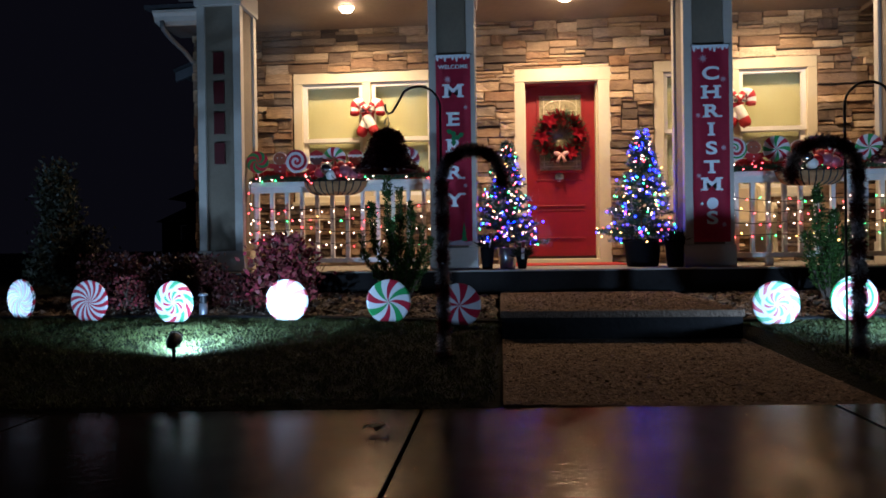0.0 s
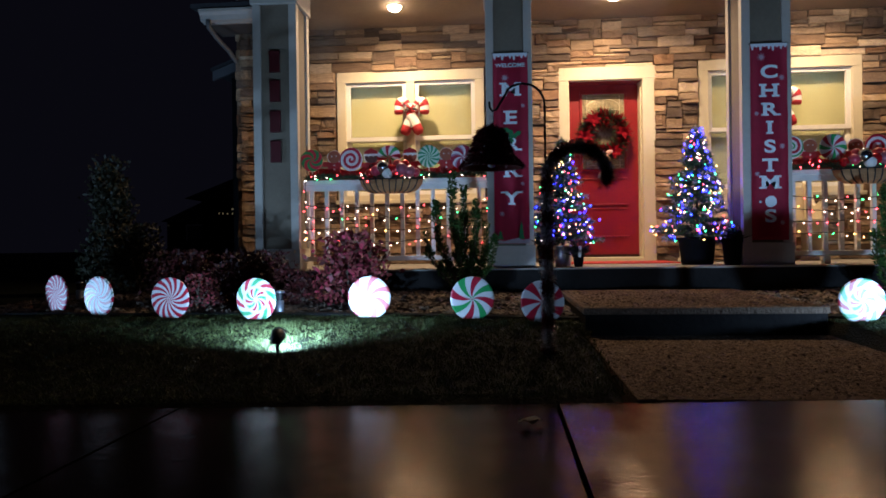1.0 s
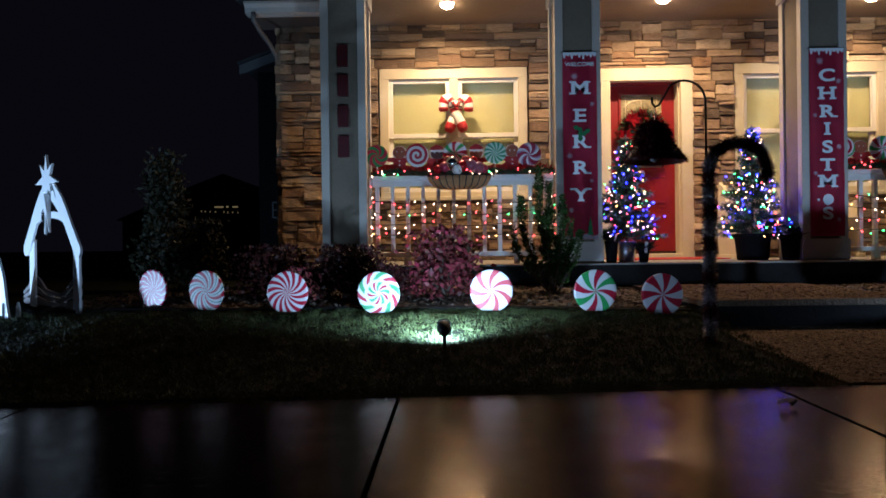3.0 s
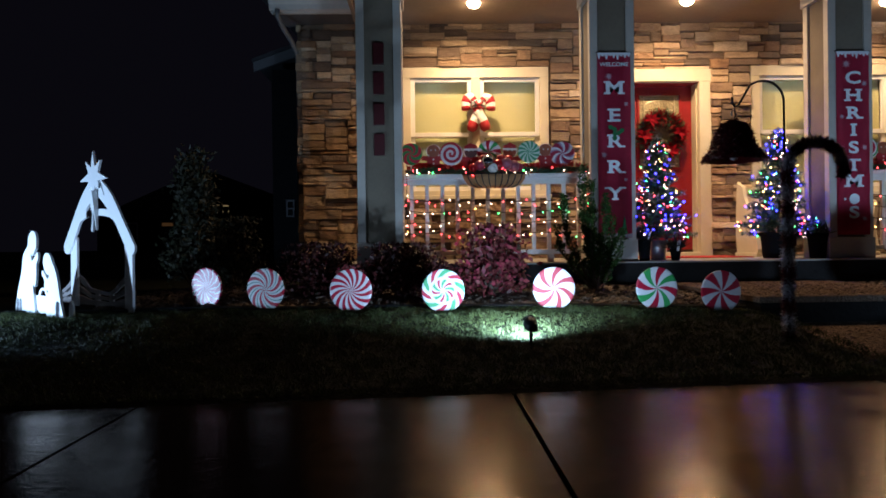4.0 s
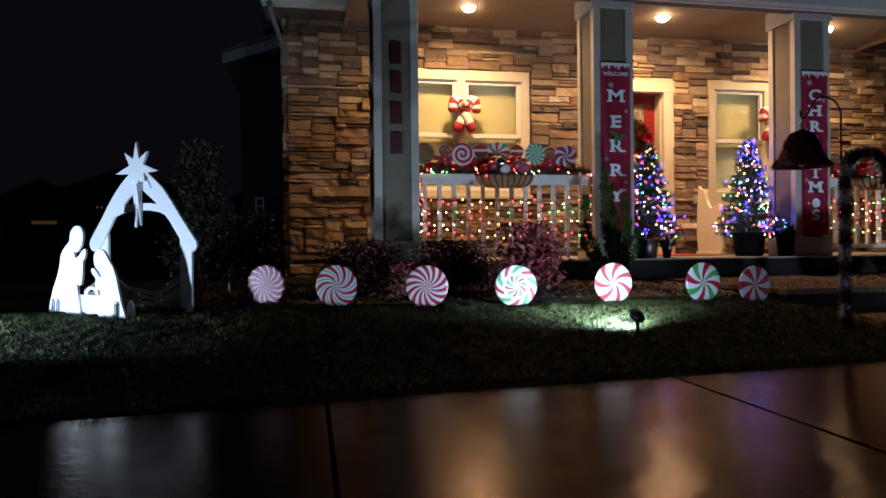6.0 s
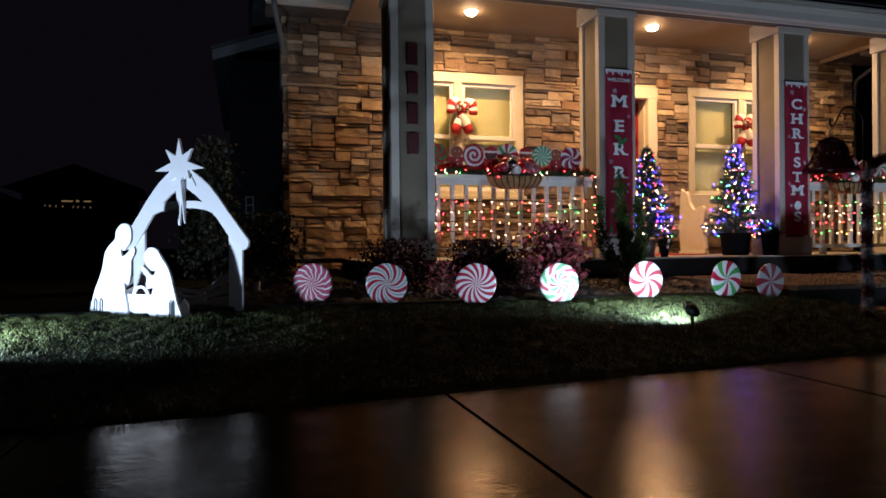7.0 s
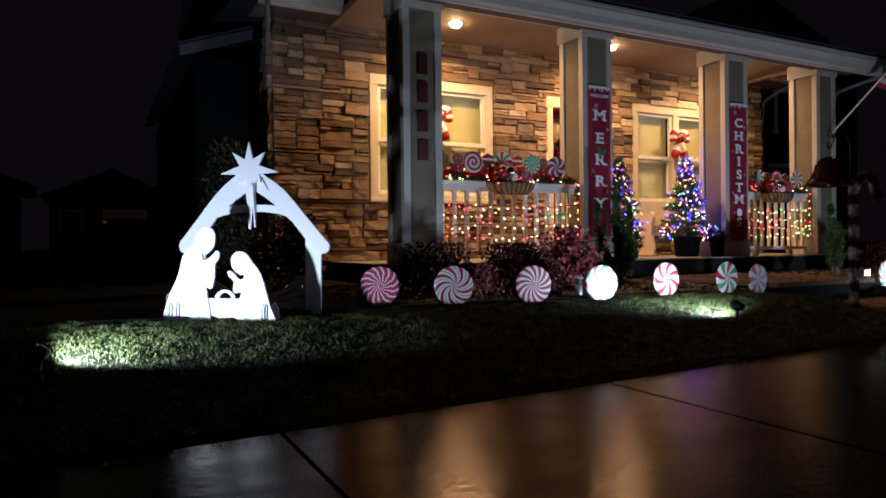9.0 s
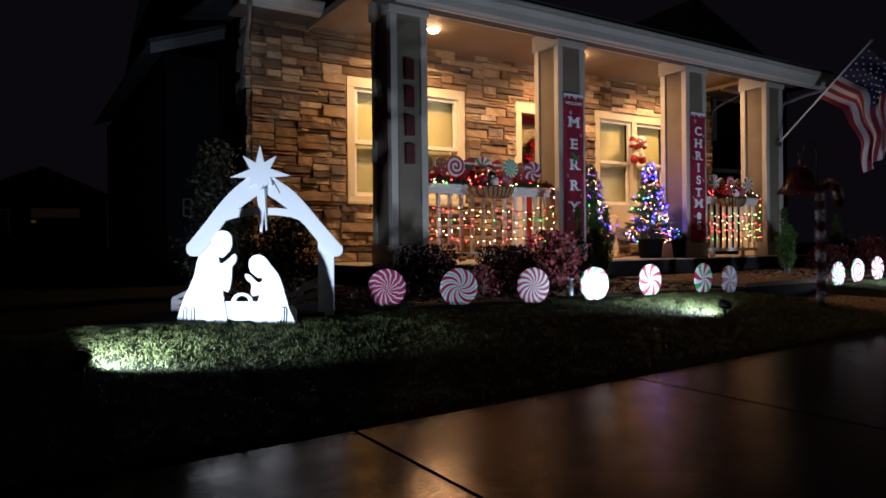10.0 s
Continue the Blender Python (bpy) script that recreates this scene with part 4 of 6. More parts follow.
tag = thing("paper_tag", "small white paper tag tied to the railing", "tag", (-0.845, 6.255, 0.95))
part("card", B((-0.022, 0.022, -0.002, 0.0, -0.075, 0.0)), WHITE_CLOTH, tag)
part("cord", tube(bmesh.new(), [(0.004, -0.002, -0.074), (0.0, -0.004, -0.16), (-0.02, -0.004, -0.26), (-0.035, -0.002, -0.36)], 0.0035, 5), WHITE_CLOTH, tag)
part("tie", tube(bmesh.new(), [(0, -0.001, -0.004), (0.004, 0.0, 0.03), (0.0, 0.01, 0.06)], 0.0015, 4), WIRE, tag)
crossed_canes(-1.54, 2.13)
crossed_canes(2.67, 2.11)


def wreath():
    o = thing("door_wreath", "green wreath with red poinsettias hung on the door glass", "wreath", (0.715, WALL_Y + 0.12, 1.90))
    n = 7600
    a, b = np.random.uniform(0, math.tau, n), np.random.uniform(0, math.tau, n)
    c = np.stack([0.215 * np.cos(a), np.zeros(n), 0.215 * np.sin(a)], 1)
    l = np.random.uniform(0.06, 0.13, n)
    t = c + np.stack([np.cos(a) * np.cos(b) * l, -np.abs(np.sin(b)) * l * 0.7, np.sin(a) * np.cos(b) * l], 1) + np.random.normal(size=(n, 3)) * 0.02
    part("needles", blades("needles", c, t, 0.004, NEEDLE), None, o)
    part("ring", tube(bmesh.new(), [(0.215 * math.cos(q), 0, 0.215 * math.sin(q)) for q in np.linspace(0, math.tau, 25)], 0.02, 6, False), WOOD, o)
    j = np.random.choice(n, 900)
    part("berry_sprig", blades("berry_sprig", c[j] + (0, -0.02, 0), c[j] + (t[j] - c[j]) * 1.05 + (0, -0.025, 0), 0.011, PETAL), None, o, "dark red cloth sprigs")["kind"] = "stuff"
    for q in (0.1, 2.2, 3.2, 5.2):
        cx, cz = 0.225 * math.cos(q), 0.225 * math.sin(q)
        k = np.arange(11) * 2.4
        base = np.tile((cx, -0.07, cz), (11, 1))
        rr = np.where(np.arange(11) < 6, 0.10, 0.06)
        tip = base + np.stack([np.cos(k) * rr, -0.03 - np.random.uniform(0, 0.02, 11), np.sin(k) * rr], 1)
        part("poinsettia", blades("poinsettia", base, tip, 0.024, PETAL, side=np.array([[0.0, 1.0, 0.0]] * 11)), None, o, "red cloth poinsettia")
    bm = bmesh.new()
    for k in (-1, 1):
        bmesh.ops.create_icosphere(bm, subdivisions=2, radius=0.05, matrix=Matrix.Translation((0.042 * k, -0.10, -0.215)) @ Matrix.Rotation(-0.35 * k, 4, "Y") @ Matrix.Diagonal((1.0, 0.4, 0.55, 1)))
        tube(bm, [(0.0, -0.10, -0.22), (0.022 * k, -0.108, -0.26), (0.045 * k, -0.10, -0.31)], [0.010, 0.016, 0.020], 6)
    part("bow", bm, mat("pale_pink_cloth", (0.62, 0.36, 0.32), (0.50, 0.27, 0.24), scale=14, rough=0.7), o, "pale pink cloth bow", smooth=True)


wreath()


def potted_tree(at, h, r, pot, label, n_bulbs):
    o = thing("potted_christmas_tree", label, "christmas tree", at, group="lit trees by the door")
    p0 = 0.17
    part("trunk", tube(bmesh.new(), [(0, 0, 0.1), (0.004, 0, 0.5), (0, 0, h - 0.05)], [0.018, 0.012, 0.004], 7), WOOD, o)
    base, tip, frost_base, frost_tip, places = [], [], [], [], []
    nb = 120
    twigs = bmesh.new()
    for i in range(nb):
        u = (i + 0.5) / nb
        z = p0 + 0.04 + (h - p0 - 0.06) * u
        L = r * (1 - u) ** 0.85 * rng.uniform(0.72, 1.12) + 0.025
        a = i * 2.39996 + rng.uniform(-0.3, 0.3)
        d = Vector((math.cos(a), math.sin(a), rng.uniform(-0.12, 0.28)))
        s = Vector((0, 0, z))
        e = s + d * L
        tube(twigs, [s, e], [0.004, 0.0015], 4, False)
        k = int(60 + 230 * L / r)
        for _ in range(k):
            f = rng.uniform(0.12, 1.0)
            q = s + d * L * f
            v = (d * 0.7 + Vector((rng.gauss(0, 1), rng.gauss(0, 1), rng.gauss(0, 1))) * 0.62).normalized() * rng.uniform(0.03, 0.055)
            white = f > 0.8 and rng.random() < 0.45
            (frost_base if white else base).append(tuple(q))
            (frost_tip if white else tip).append(tuple(q + v))
        places.append((e, d, L))
    part("branching", twigs, WOOD, o)
    part("needles", blades("needles", base, tip, 0.0036, NEEDLE), None, o)
    part("frosted_foliage", blades("frosted_foliage", frost_base, frost_tip, 0.0030, FROST), None, o, "pale frosted needle tips")["kind"] = "stuff"
    pts = []
    for i in range(n_bulbs):
        e, d, L = places[int(rng.random() ** 1.4 * (nb - 1))]
        f = rng.uniform(0.55, 1.05)
        p = Vector((0, 0, e.z)) + Vector((d.x, d.y, d.z * 0)) * L * f + Vector((rng.gauss(0, 0.02), rng.gauss(0, 0.02), rng.gauss(0, 0.025)))
        if p.y < 0.14:
            pts.append(tuple(p))
    hang_bulbs(o, pts, "bbbbbbbwwwwyyyyrrrggg", TREE_BULB)
    star = [((0.05 if k % 2 == 0 else 0.02) * math.sin(k * math.pi / 5), (0.05 if k % 2 == 0 else 0.02) * math.cos(k * math.pi / 5) + h) for k in range(10)]
    part("star_topper", plate(bmesh.new(), star, -0.006, 0.006), CAME, o, "small pale star")
    if pot == "steel":
        part("pot", lathe(bmesh.new(), [(0.07, 0), (0.082, 0.10), (0.092, 0.18), (0.098, 0.185), (0.098, 0.195), (0.088, 0.195), (0.08, 0.16), (0, 0.16)], 28), STEEL, o, "galvanised metal bucket", smooth=True)
    else:
        part("pot", lathe(bmesh.new(), [(0.135, 0), (0.145, 0.02), (0.165, 0.22), (0.185, 0.225), (0.185, 0.255), (0.16, 0.255), (0.15, 0.22), (0, 0.22)], 28), POT, o, "black plastic pot", smooth=True)
    return o


potted_tree((0.06, 6.33, DECK), 1.17, 0.31, "steel", "slim fir tree in a metal bucket covered in coloured lights", 300)
potted_tree((1.32, 6.48, DECK), 1.27, 0.37, "black", "bushy fir tree in a black pot covered in coloured lights", 350)


def side_pot(x, y, r, h, material, label, picks):
    o = thing("porch_planter", label, "planter", (x, y, DECK), group="porch planters")
    part("pot", lathe(bmesh.new(), [(r * 0.72, 0), (r * 0.8, 0.02), (r, h - 0.03), (r * 1.07, h - 0.03), (r * 1.07, h), (r * 0.9, h), (r * 0.85, h - 0.04), (0, h - 0.04)], 24), material, o, smooth=True)
    n = 380
    a = np.random.normal(size=(n, 3)) * (r * 0.4, r * 0.4, 0.01) + (0, 0, h)
    part("foliage", blades("foliage", a, a + np.random.normal(size=(n, 3)) * (0.05, 0.05, 0.03) + (0, 0, 0.05), 0.006, LEAF_DARK), None, o)
    for k in range(picks):
        q = rng.uniform(0, math.tau)
        bm = tube(bmesh.new(), [(0.05 * math.cos(q), 0.05 * math.sin(q), h - 0.03), (0.08 * math.cos(q), 0.08 * math.sin(q), h + 0.07), (0.10 * math.cos(q), 0.10 * math.sin(q), h + 0.13)], 0.008, 6)
        for i, f in enumerate(bm.faces):
            f.material_index = (i // 6) % 2
        part("candy_pick", mesh_of(bm, "candy_pick", [WHITE_PLUSH, TINSEL_RED]), None, o)


side_pot(-0.125, 6.17, 0.06, 0.20, POT, "small dark planter with striped candy picks", 3)
side_pot(0.19, 6.22, 0.05, 0.12, POT, "small dark planter with striped candy picks", 3)
side_pot(1.55, 6.20, 0.09, 0.24, POT, "tall dark planter with low greenery", 1)


def bench():
    o = thing("porch_bench", "cream painted porch bench with curved end panels under the window", "bench", (1.50, 7.25, DECK))
    prof = [(0.0, 0.0), (0.02, 0.30), (0.0, 0.44), (-0.02, 0.55), (0.03, 0.62), (0.12, 0.60), (0.20, 0.58), (0.28, 0.66), (0.34, 0.80), (0.42, 0.83), (0.47, 0.80), (0.47, 0.0)]
    for px in (0.0, 1.32):
        bm = plate(bmesh.new(), curve_through(prof, 3), -0.02, 0.02)
        bmesh.ops.rotate(bm, verts=bm.verts, matrix=Matrix.Rotation(radians(90), 3, "Z"))
        e = part("end_panel", bm, TRIM, o)
        e.location = (px, 0, 0)
        part("foot_block", B((px - 0.035, px + 0.035, -0.03, 0.5, 0, 0.04), bevel=0.005), TRIM, o)
    part("seat", B((0.02, 1.30, 0.01, 0.45, 0.40, 0.435), bevel=0.006), TRIM, o)
    part("backrest", B((0.02, 1.30, 0.42, 0.45, 0.435, 0.80), bevel=0.005), TRIM, o)
    part("apron", B((0.02, 1.30, 0.04, 0.06, 0.28, 0.40)), TRIM, o)


bench()


# ---- banners, number plate ----
FEET = {"M": ((0.08, 0.92), (0.08, 0.92)), "E": ((0.12,), (0.12,)), "R": ((0.12, 0.9), (0.12,)), "Y": ((0.5,), (0.08, 0.92)), "H": ((0.1, 0.9), (0.1, 0.9)), "I": ((0.5,), (0.5,)), "T": ((0.5,), ()), "C": ((), ()), "S": ((), ())}


def serifs(ch, me):
    """Slab feet for a printed letter, within its own height."""
    xs, zs = [v.co.x for v in me.vertices], [v.co.z for v in me.vertices]
    x0, x1, z0, z1 = min(xs), max(xs), min(zs), max(zs)
    bm = bmesh.new()
    for side, lo, hi in ((FEET[ch][0], z0, z0 + 0.017), (FEET[ch][1], z1 - 0.017, z1)):
        for f in side:
            c = x0 + (x1 - x0) * f
            box(bm, c - 0.023, c + 0.023, -0.0008, 0.0005, lo, hi)
    return bm


def banner(x, label, words, flakes):
    o = thing("porch_banner", label, "banner", (x, COL_Y - 0.004, 0.63), group="column banners")
    top, w = 1.723, 0.1565
    bm = bmesh.new()
    nx, nz = 4, 40
    grid = [[bm.verts.new((-w + 2 * w * i / nx, -0.004 - 0.003 * math.sin(j * 0.9 + i * 0.5 + x), top * j / nz)) for i in range(nx + 1)] for j in range(nz + 1)]
    for j in range(nz):
        for i in range(nx):
            bm.faces.new((grid[j][i], grid[j][i + 1], grid[j + 1][i + 1], grid[j + 1][i]))
    bmesh.ops.solidify(bm, geom=bm.faces[:], thickness=0.002)
    part("cloth", bm, RED_CLOTH, o, smooth=True)
    y = -0.0125
    part("rod", tube(bmesh.new(), [(-w - 0.01, 0, top + 0.002), (w + 0.01, 0, top + 0.002)], 0.005, 6), BLACK, o)
    drips = [(-w, top)]
    n = 9
    for k in range(n):
        a, b = -w + 2 * w * k / n, -w + 2 * w * (k + 1) / n
        dep = (0.055, 0.035, 0.06, 0.03, 0.05, 0.065, 0.035, 0.05, 0.04)[k]
        drips += [(a + 0.004, top - 0.025), ((a + b) / 2 - 0.006, top - dep), ((a + b) / 2 + 0.006, top - dep), (b - 0.004, top - 0.025)]
    drips.append((w, top))
    part("snow_edge", plate(bmesh.new(), drips[::-1], y, y + 0.001), WHITE_CLOTH, o, "white printed snow drips")
    for ch, z, s in words:
        if ch == "*":
            bm = plate(bmesh.new(), curve_through([(-0.035, -0.03), (0.0, -0.05), (0.045, -0.025), (0.05, 0.02), (0.02, 0.05), (-0.02, 0.045), (-0.045, 0.01)], 4), y, y + 0.001)
            part("printed_shape", bm, WHITE_CLOTH, o).location = (0, 0, z - 0.63)
            bm = plate(bmesh.new(), [(0.012 * math.cos(a), 0.012 * math.sin(a)) for a in np.linspace(0, math.tau, 11)[:-1]], y, y + 0.001)
            part("printed_dot", bm, WHITE_CLOTH, o).location = (-0.085, 0, z - 0.63)
            continue
        me = letters(ch, s, WHITE_CLOTH, thick=0.0045 if s > 0.1 else 0.001)
        if s > 0.1:
            bm = serifs(ch, me)
            bm.from_mesh(me)
            me = mesh_of(bm, "lettering", WHITE_CLOTH)
        l = part("lettering", me, None, o)
        l.location = (0, y, z - 0.63)
        l.scale = (1.38 if s > 0.1 else 1.10, 1, 1)
    pink = mat("pink_print", (0.60, 0.36, 0.42), rough=0.8)
    for k, (fx, fz, r) in enumerate(flakes):
        bm = bmesh.new()
        for q in range(4):
            c, s = math.cos(q * math.pi / 4), math.sin(q * math.pi / 4)
            plate(bm, [(-r * c - 0.003 * s, -r * s + 0.003 * c), (-r * c + 0.003 * s, -r * s - 0.003 * c), (r * c + 0.003 * s, r * s - 0.003 * c), (r * c - 0.003 * s, r * s + 0.003 * c)], y - 0.0003 * q, y + 0.001)
        ring = [(r * 0.55 * math.cos(a), r * 0.55 * math.sin(a)) for a in np.linspace(0, math.tau, 13)[:-1]]
        plate(bm, ring, y - 0.0002, y + 0.001)
        part("snowflake", bm, pink, o).location = (fx, 0, fz - 0.63)
    return o


b1 = banner(-0.412, "long red cloth banner with white lettering hung on the column", (("WELCOME", 2.242, 0.050), ("M", 2.02, 0.165), ("E", 1.765, 0.165), ("R", 1.525, 0.165), ("R", 1.285, 0.165), ("Y", 1.035, 0.165)), ((-0.05, 2.13, 0.032), (0.11, 1.875, 0.020), (-0.10, 1.40, 0.028), (0.10, 1.17, 0.018), (-0.09, 0.90, 0.024)))
HOLLY = mat("holly_print", (0.02, 0.16, 0.05), rough=0.8)
for k, (hx, hz, ang) in enumerate(((-0.02, 1.02, 0.5), (0.05, 0.985, -0.6), (0.0, 0.95, 1.6))):
    bm = plate(bmesh.new(), curve_through([(-0.05, 0), (-0.02, 0.022), (0.0, 0.014), (0.02, 0.024), (0.05, 0), (0.02, -0.022), (0.0, -0.014), (-0.02, -0.024)], 3), -0.0140 - 0.0004 * k, -0.0130)
    bmesh.ops.rotate(bm, verts=bm.verts, matrix=Matrix.Rotation(ang, 3, "Y"))
    part("holly_leaf", bm, HOLLY, b1, "green printed holly leaf").location = (hx, 0, hz)
SNOW_PRINT = mat("snow_print", (0.40, 0.34, 0.36), (0.30, 0.22, 0.25), scale=14, rough=0.8)
part("printed_snow", plate(bmesh.new(), [(-0.156, 0.002), (0.156, 0.002), (0.156, 0.042), (0.10, 0.030), (0.05, 0.050), (-0.01, 0.038), (-0.07, 0.020), (-0.12, 0.034), (-0.156, 0.026)], -0.0150, -0.0115), SNOW_PRINT, b1, "pale printed snow bank")
for tx, th in ((0.083, 0.170), (-0.105, 0.085)):
    tree_print = plate(bmesh.new(), [(-0.030, 0.0), (0.030, 0.0), (0.014, 0.32 * th), (0.022, 0.32 * th), (0.009, 0.62 * th), (0.014, 0.62 * th), (0.0, th), (-0.014, 0.62 * th), (-0.009, 0.62 * th), (-0.022, 0.32 * th), (-0.014, 0.32 * th)], -0.0140, -0.0115)
    part("printed_tree", tree_print, HOLLY, b1, "dark green printed fir").location = (tx, 0, 0.038)
banner(1.846, "long red cloth banner with white lettering hung on the column", (("C", 2.10, 0.155), ("H", 1.935, 0.155), ("R", 1.77, 0.155), ("I", 1.61, 0.155), ("S", 1.445, 0.155), ("T", 1.28, 0.155), ("M", 1.13, 0.155), ("*", 0.965, 0), ("S", 0.835, 0.155)), ((-0.065, 2.235, 0.036), (0.105, 2.05, 0.026), (-0.11, 1.74, 0.020), (0.105, 1.45, 0.024), (-0.11, 1.21, 0.020), (0.10, 0.78, 0.022)))
plates = thing("house_number", "four dark red bars standing for the house number on the column", "house number", (-2.60, COL_Y - 0.002, 1.4))
for k, z in enumerate((2.36, 2.085, 1.80, 1.52)):
    part("bar", B((-0.05, 0.05, -0.012, 0.018, z - 1.4 - 0.10, z - 1.4 + 0.10), bevel=0.004), NUMBER_RED, plates)


# ---- flag ----
def flag():
    o = thing("house_flag", "striped flag hanging from a white pole on the column", "flag", (3.71, 6.10, 2.08))
    d = Vector((0, -1.28, 1.17)).normalized()
    L = 1.74
    part("bracket", B((-0.03, 0.03, -0.03, 0.02, -0.05, 0.05), bevel=0.006), STEEL, o)
    part("pole", tube(bmesh.new(), [d * 0.0, d * L], 0.013, 10), VINYL, o, smooth=True)
    part("finial", ball(bmesh.new(), d * (L + 0.02), 0.025, 2), STEEL, o, smooth=True)
    perp = Vector((0, -0.67, -0.74))
    nh, nf, H, F = 26, 40, 0.86, 1.4
    bm = bmesh.new()

    def P(i, j):
        s, w = H * i / nh, F * j / nf
        k = min(1, w / 0.45)
        out = perp * (0.46 * (1 - (1 - k) ** 2)) if k < 1 else perp * 0.46
        down = Vector((0, 0, -1)) * (max(0, w - 0.28) * 0.95)
        squeeze = d * (s * 0.45 * min(1, w / F * 1.4))
        fold = Vector((0.075 * math.sin(s * 19 + w * 1.5) * min(1, w / 0.3), 0.02 * math.sin(w * 9 + s * 4), 0))
        return d * (L - 0.06 - s) + out + down + squeeze + fold

    g = [[bm.verts.new(P(i, j)) for j in range(nf + 1)] for i in range(nh + 1)]
    for i in range(nh):
        for j in range(nf):
            f = bm.faces.new((g[i][j], g[i][j + 1], g[i + 1][j + 1], g[i + 1][j]))
            stripe = i // 2
            f.material_index = 2 if (stripe < 7 and j < nf * 0.4) else stripe % 2
    part("cloth", mesh_of(bm, "cloth", [mat("flag_red", (0.26, 0.015, 0.03), (0.20, 0.012, 0.024), rough=0.7, bump=0.1), mat("flag_white", (0.50, 0.46, 0.46), (0.42, 0.38, 0.38), rough=0.7, bump=0.1), mat("flag_blue", (0.020, 0.022, 0.065), (0.014, 0.015, 0.045), rough=0.7, bump=0.1)], True), None, o)
    bm = bmesh.new()
    for a in range(9):
        for c in range(6 if a % 2 == 0 else 5):
            i, j = 0.8 + a * 1.5, 1.2 + c * 2.6 + (1.3 if a % 2 else 0)
            ball(bm, P(i, j) + Vector((-0.006, 0, 0)), 0.013, 1)
    part("stars", bm, mat("flag_star", (0.6, 0.6, 0.62), rough=0.7), o, "small white stars")["kind"] = "stuff"


flag()


# ---- garden things ----
def flood(eye_s, aim):
    o = thing("garden_spotlight", "black garden floodlight on a stake, switched on", "spotlight", (eye_s[0], eye_s[1], ground_z(eye_s[0], eye_s[1])), group="garden spotlights")
    h = eye_s[2] - ground_z(eye_s[0], eye_s[1])
    m = Matrix.Translation((0, 0, h)) @ (Vector(aim) + Vector((0, 0, 1.0)) - Vector(eye_s)).to_track_quat("Z", "Y").to_matrix().to_4x4() @ Matrix.Scale(0.75, 4)
    bm = lathe(bmesh.new(), [(0.0, -0.06), (0.026, -0.06), (0.034, -0.045), (0.044, -0.01), (0.048, 0.035), (0.045, 0.04), (0.042, 0.015), (0, 0.012)], 20)
    bmesh.ops.transform(bm, matrix=m, verts=bm.verts)
    part("head", bm, BLACK, o, smooth=True)
    bm = lathe(bmesh.new(), [(0.0, 0.018), (0.036, 0.018), (0.036, 0.014), (0, 0.014)], 18)
    bmesh.ops.transform(bm, matrix=m, verts=bm.verts)
    part("lens", bm, SPOT_LENS, o, "glowing cold white lens")
    part("hood", tube(bmesh.new(), [m @ Vector((0.045 * math.cos(a), 0.045 * math.sin(a), 0.05)) for a in np.linspace(0.2, math.pi - 0.2, 9)], 0.006, 5), BLACK, o)
    part("stake", tube(bmesh.new(), [(0, 0, -0.1), (0, 0, h - 0.03)], [0.004, 0.011], 7), BLACK, o)
    part("bracket", tube(bmesh.new(), [(-0.034, 0, h), (-0.033, 0, h - 0.03), (0.033, 0, h - 0.03), (0.034, 0, h)], 0.004, 6), BLACK, o)


for e_s, a_s in SPOTS:
    flood(e_s, a_s)


def lawn_sweet(x, y, z, material, label, turn=0, spin=0.0, tilt=0):
    g = ground_z(x, y)
    o = thing("peppermint_stake", label, "lawn ornament", (x, y, g), turn, group="peppermint lawn ornaments")
    d = part("sweet", sweet_disc(0.137, material, 0.02, cut=0.124), None, o)
    d.location = (0, 0, z - g)
    d.rotation_euler = (radians(tilt), 0, 0)
    part("stake", tube(bmesh.new(), [(0, 0.016, -0.08), (0, 0.016, z - g)], 0.006, 6), BLACK, o)


for x, y, z, m, turn, t in ((-3.70, 4.553, 0.308, S_THIN, -25, "round red lawn sweet with thin white swirls"), (-3.24, 4.32, 0.305, S_REDGREEN, -19, "round white lawn sweet with red and green swirls"),
                         (-2.665, 4.18, 0.298, S_RED, -8, "round lawn sweet with fine red and white swirls"), (-2.075, 4.14, 0.29, S_CHECK, -8, "round white lawn sweet with red and green flecks"),
                         (-1.358, 4.20, 0.292, S_PETAL, 0, "round white lawn sweet with pink petals"), (-0.70, 4.16, 0.285, S_MINT, 4, "round red, white and green peppermint lawn sweet"),
                         (-0.265, 4.20, 0.255, S_WEDGE, 6, "round red and white wedged lawn sweet in shade"), (1.625, 4.18, 0.25, S_CHECK, 0, "round white lawn sweet with red and green flecks"),
                         (2.078, 4.20, 0.275, S_SPIRAL3, 0, "round white lawn sweet with a red and green spiral"), (2.53, 4.20, 0.29, S_PETAL, 0, "round white lawn sweet with pink petals"), (2.98, 4.22, 0.29, S_RED, 0, "round lawn sweet with fine red and white swirls")):
    lawn_sweet(x, y, z, m, t, turn)


# nativity: white boards cut to shape
NX, NY, NT = -4.537, 4.746, -40.2
g0 = ground_z(NX, NY)
NAT = thing("nativity_stable", "white cut-out board stable with an eight-pointed star on the lawn", "nativity stable", (NX, NY, g0), turn=NT)
TH = 0.016


def board(name, pts, y0, y1, material=WHITE_BOARD, label="", parent=NAT, rounds=0):
    """A board of the stable from an outline of (along, height over the world's zero)."""
    o = [(a, b - g0) for a, b in pts]
    return part(name, plate(bmesh.new(), curve_through(o, rounds) if rounds else o, y0, y1), material, parent, label)


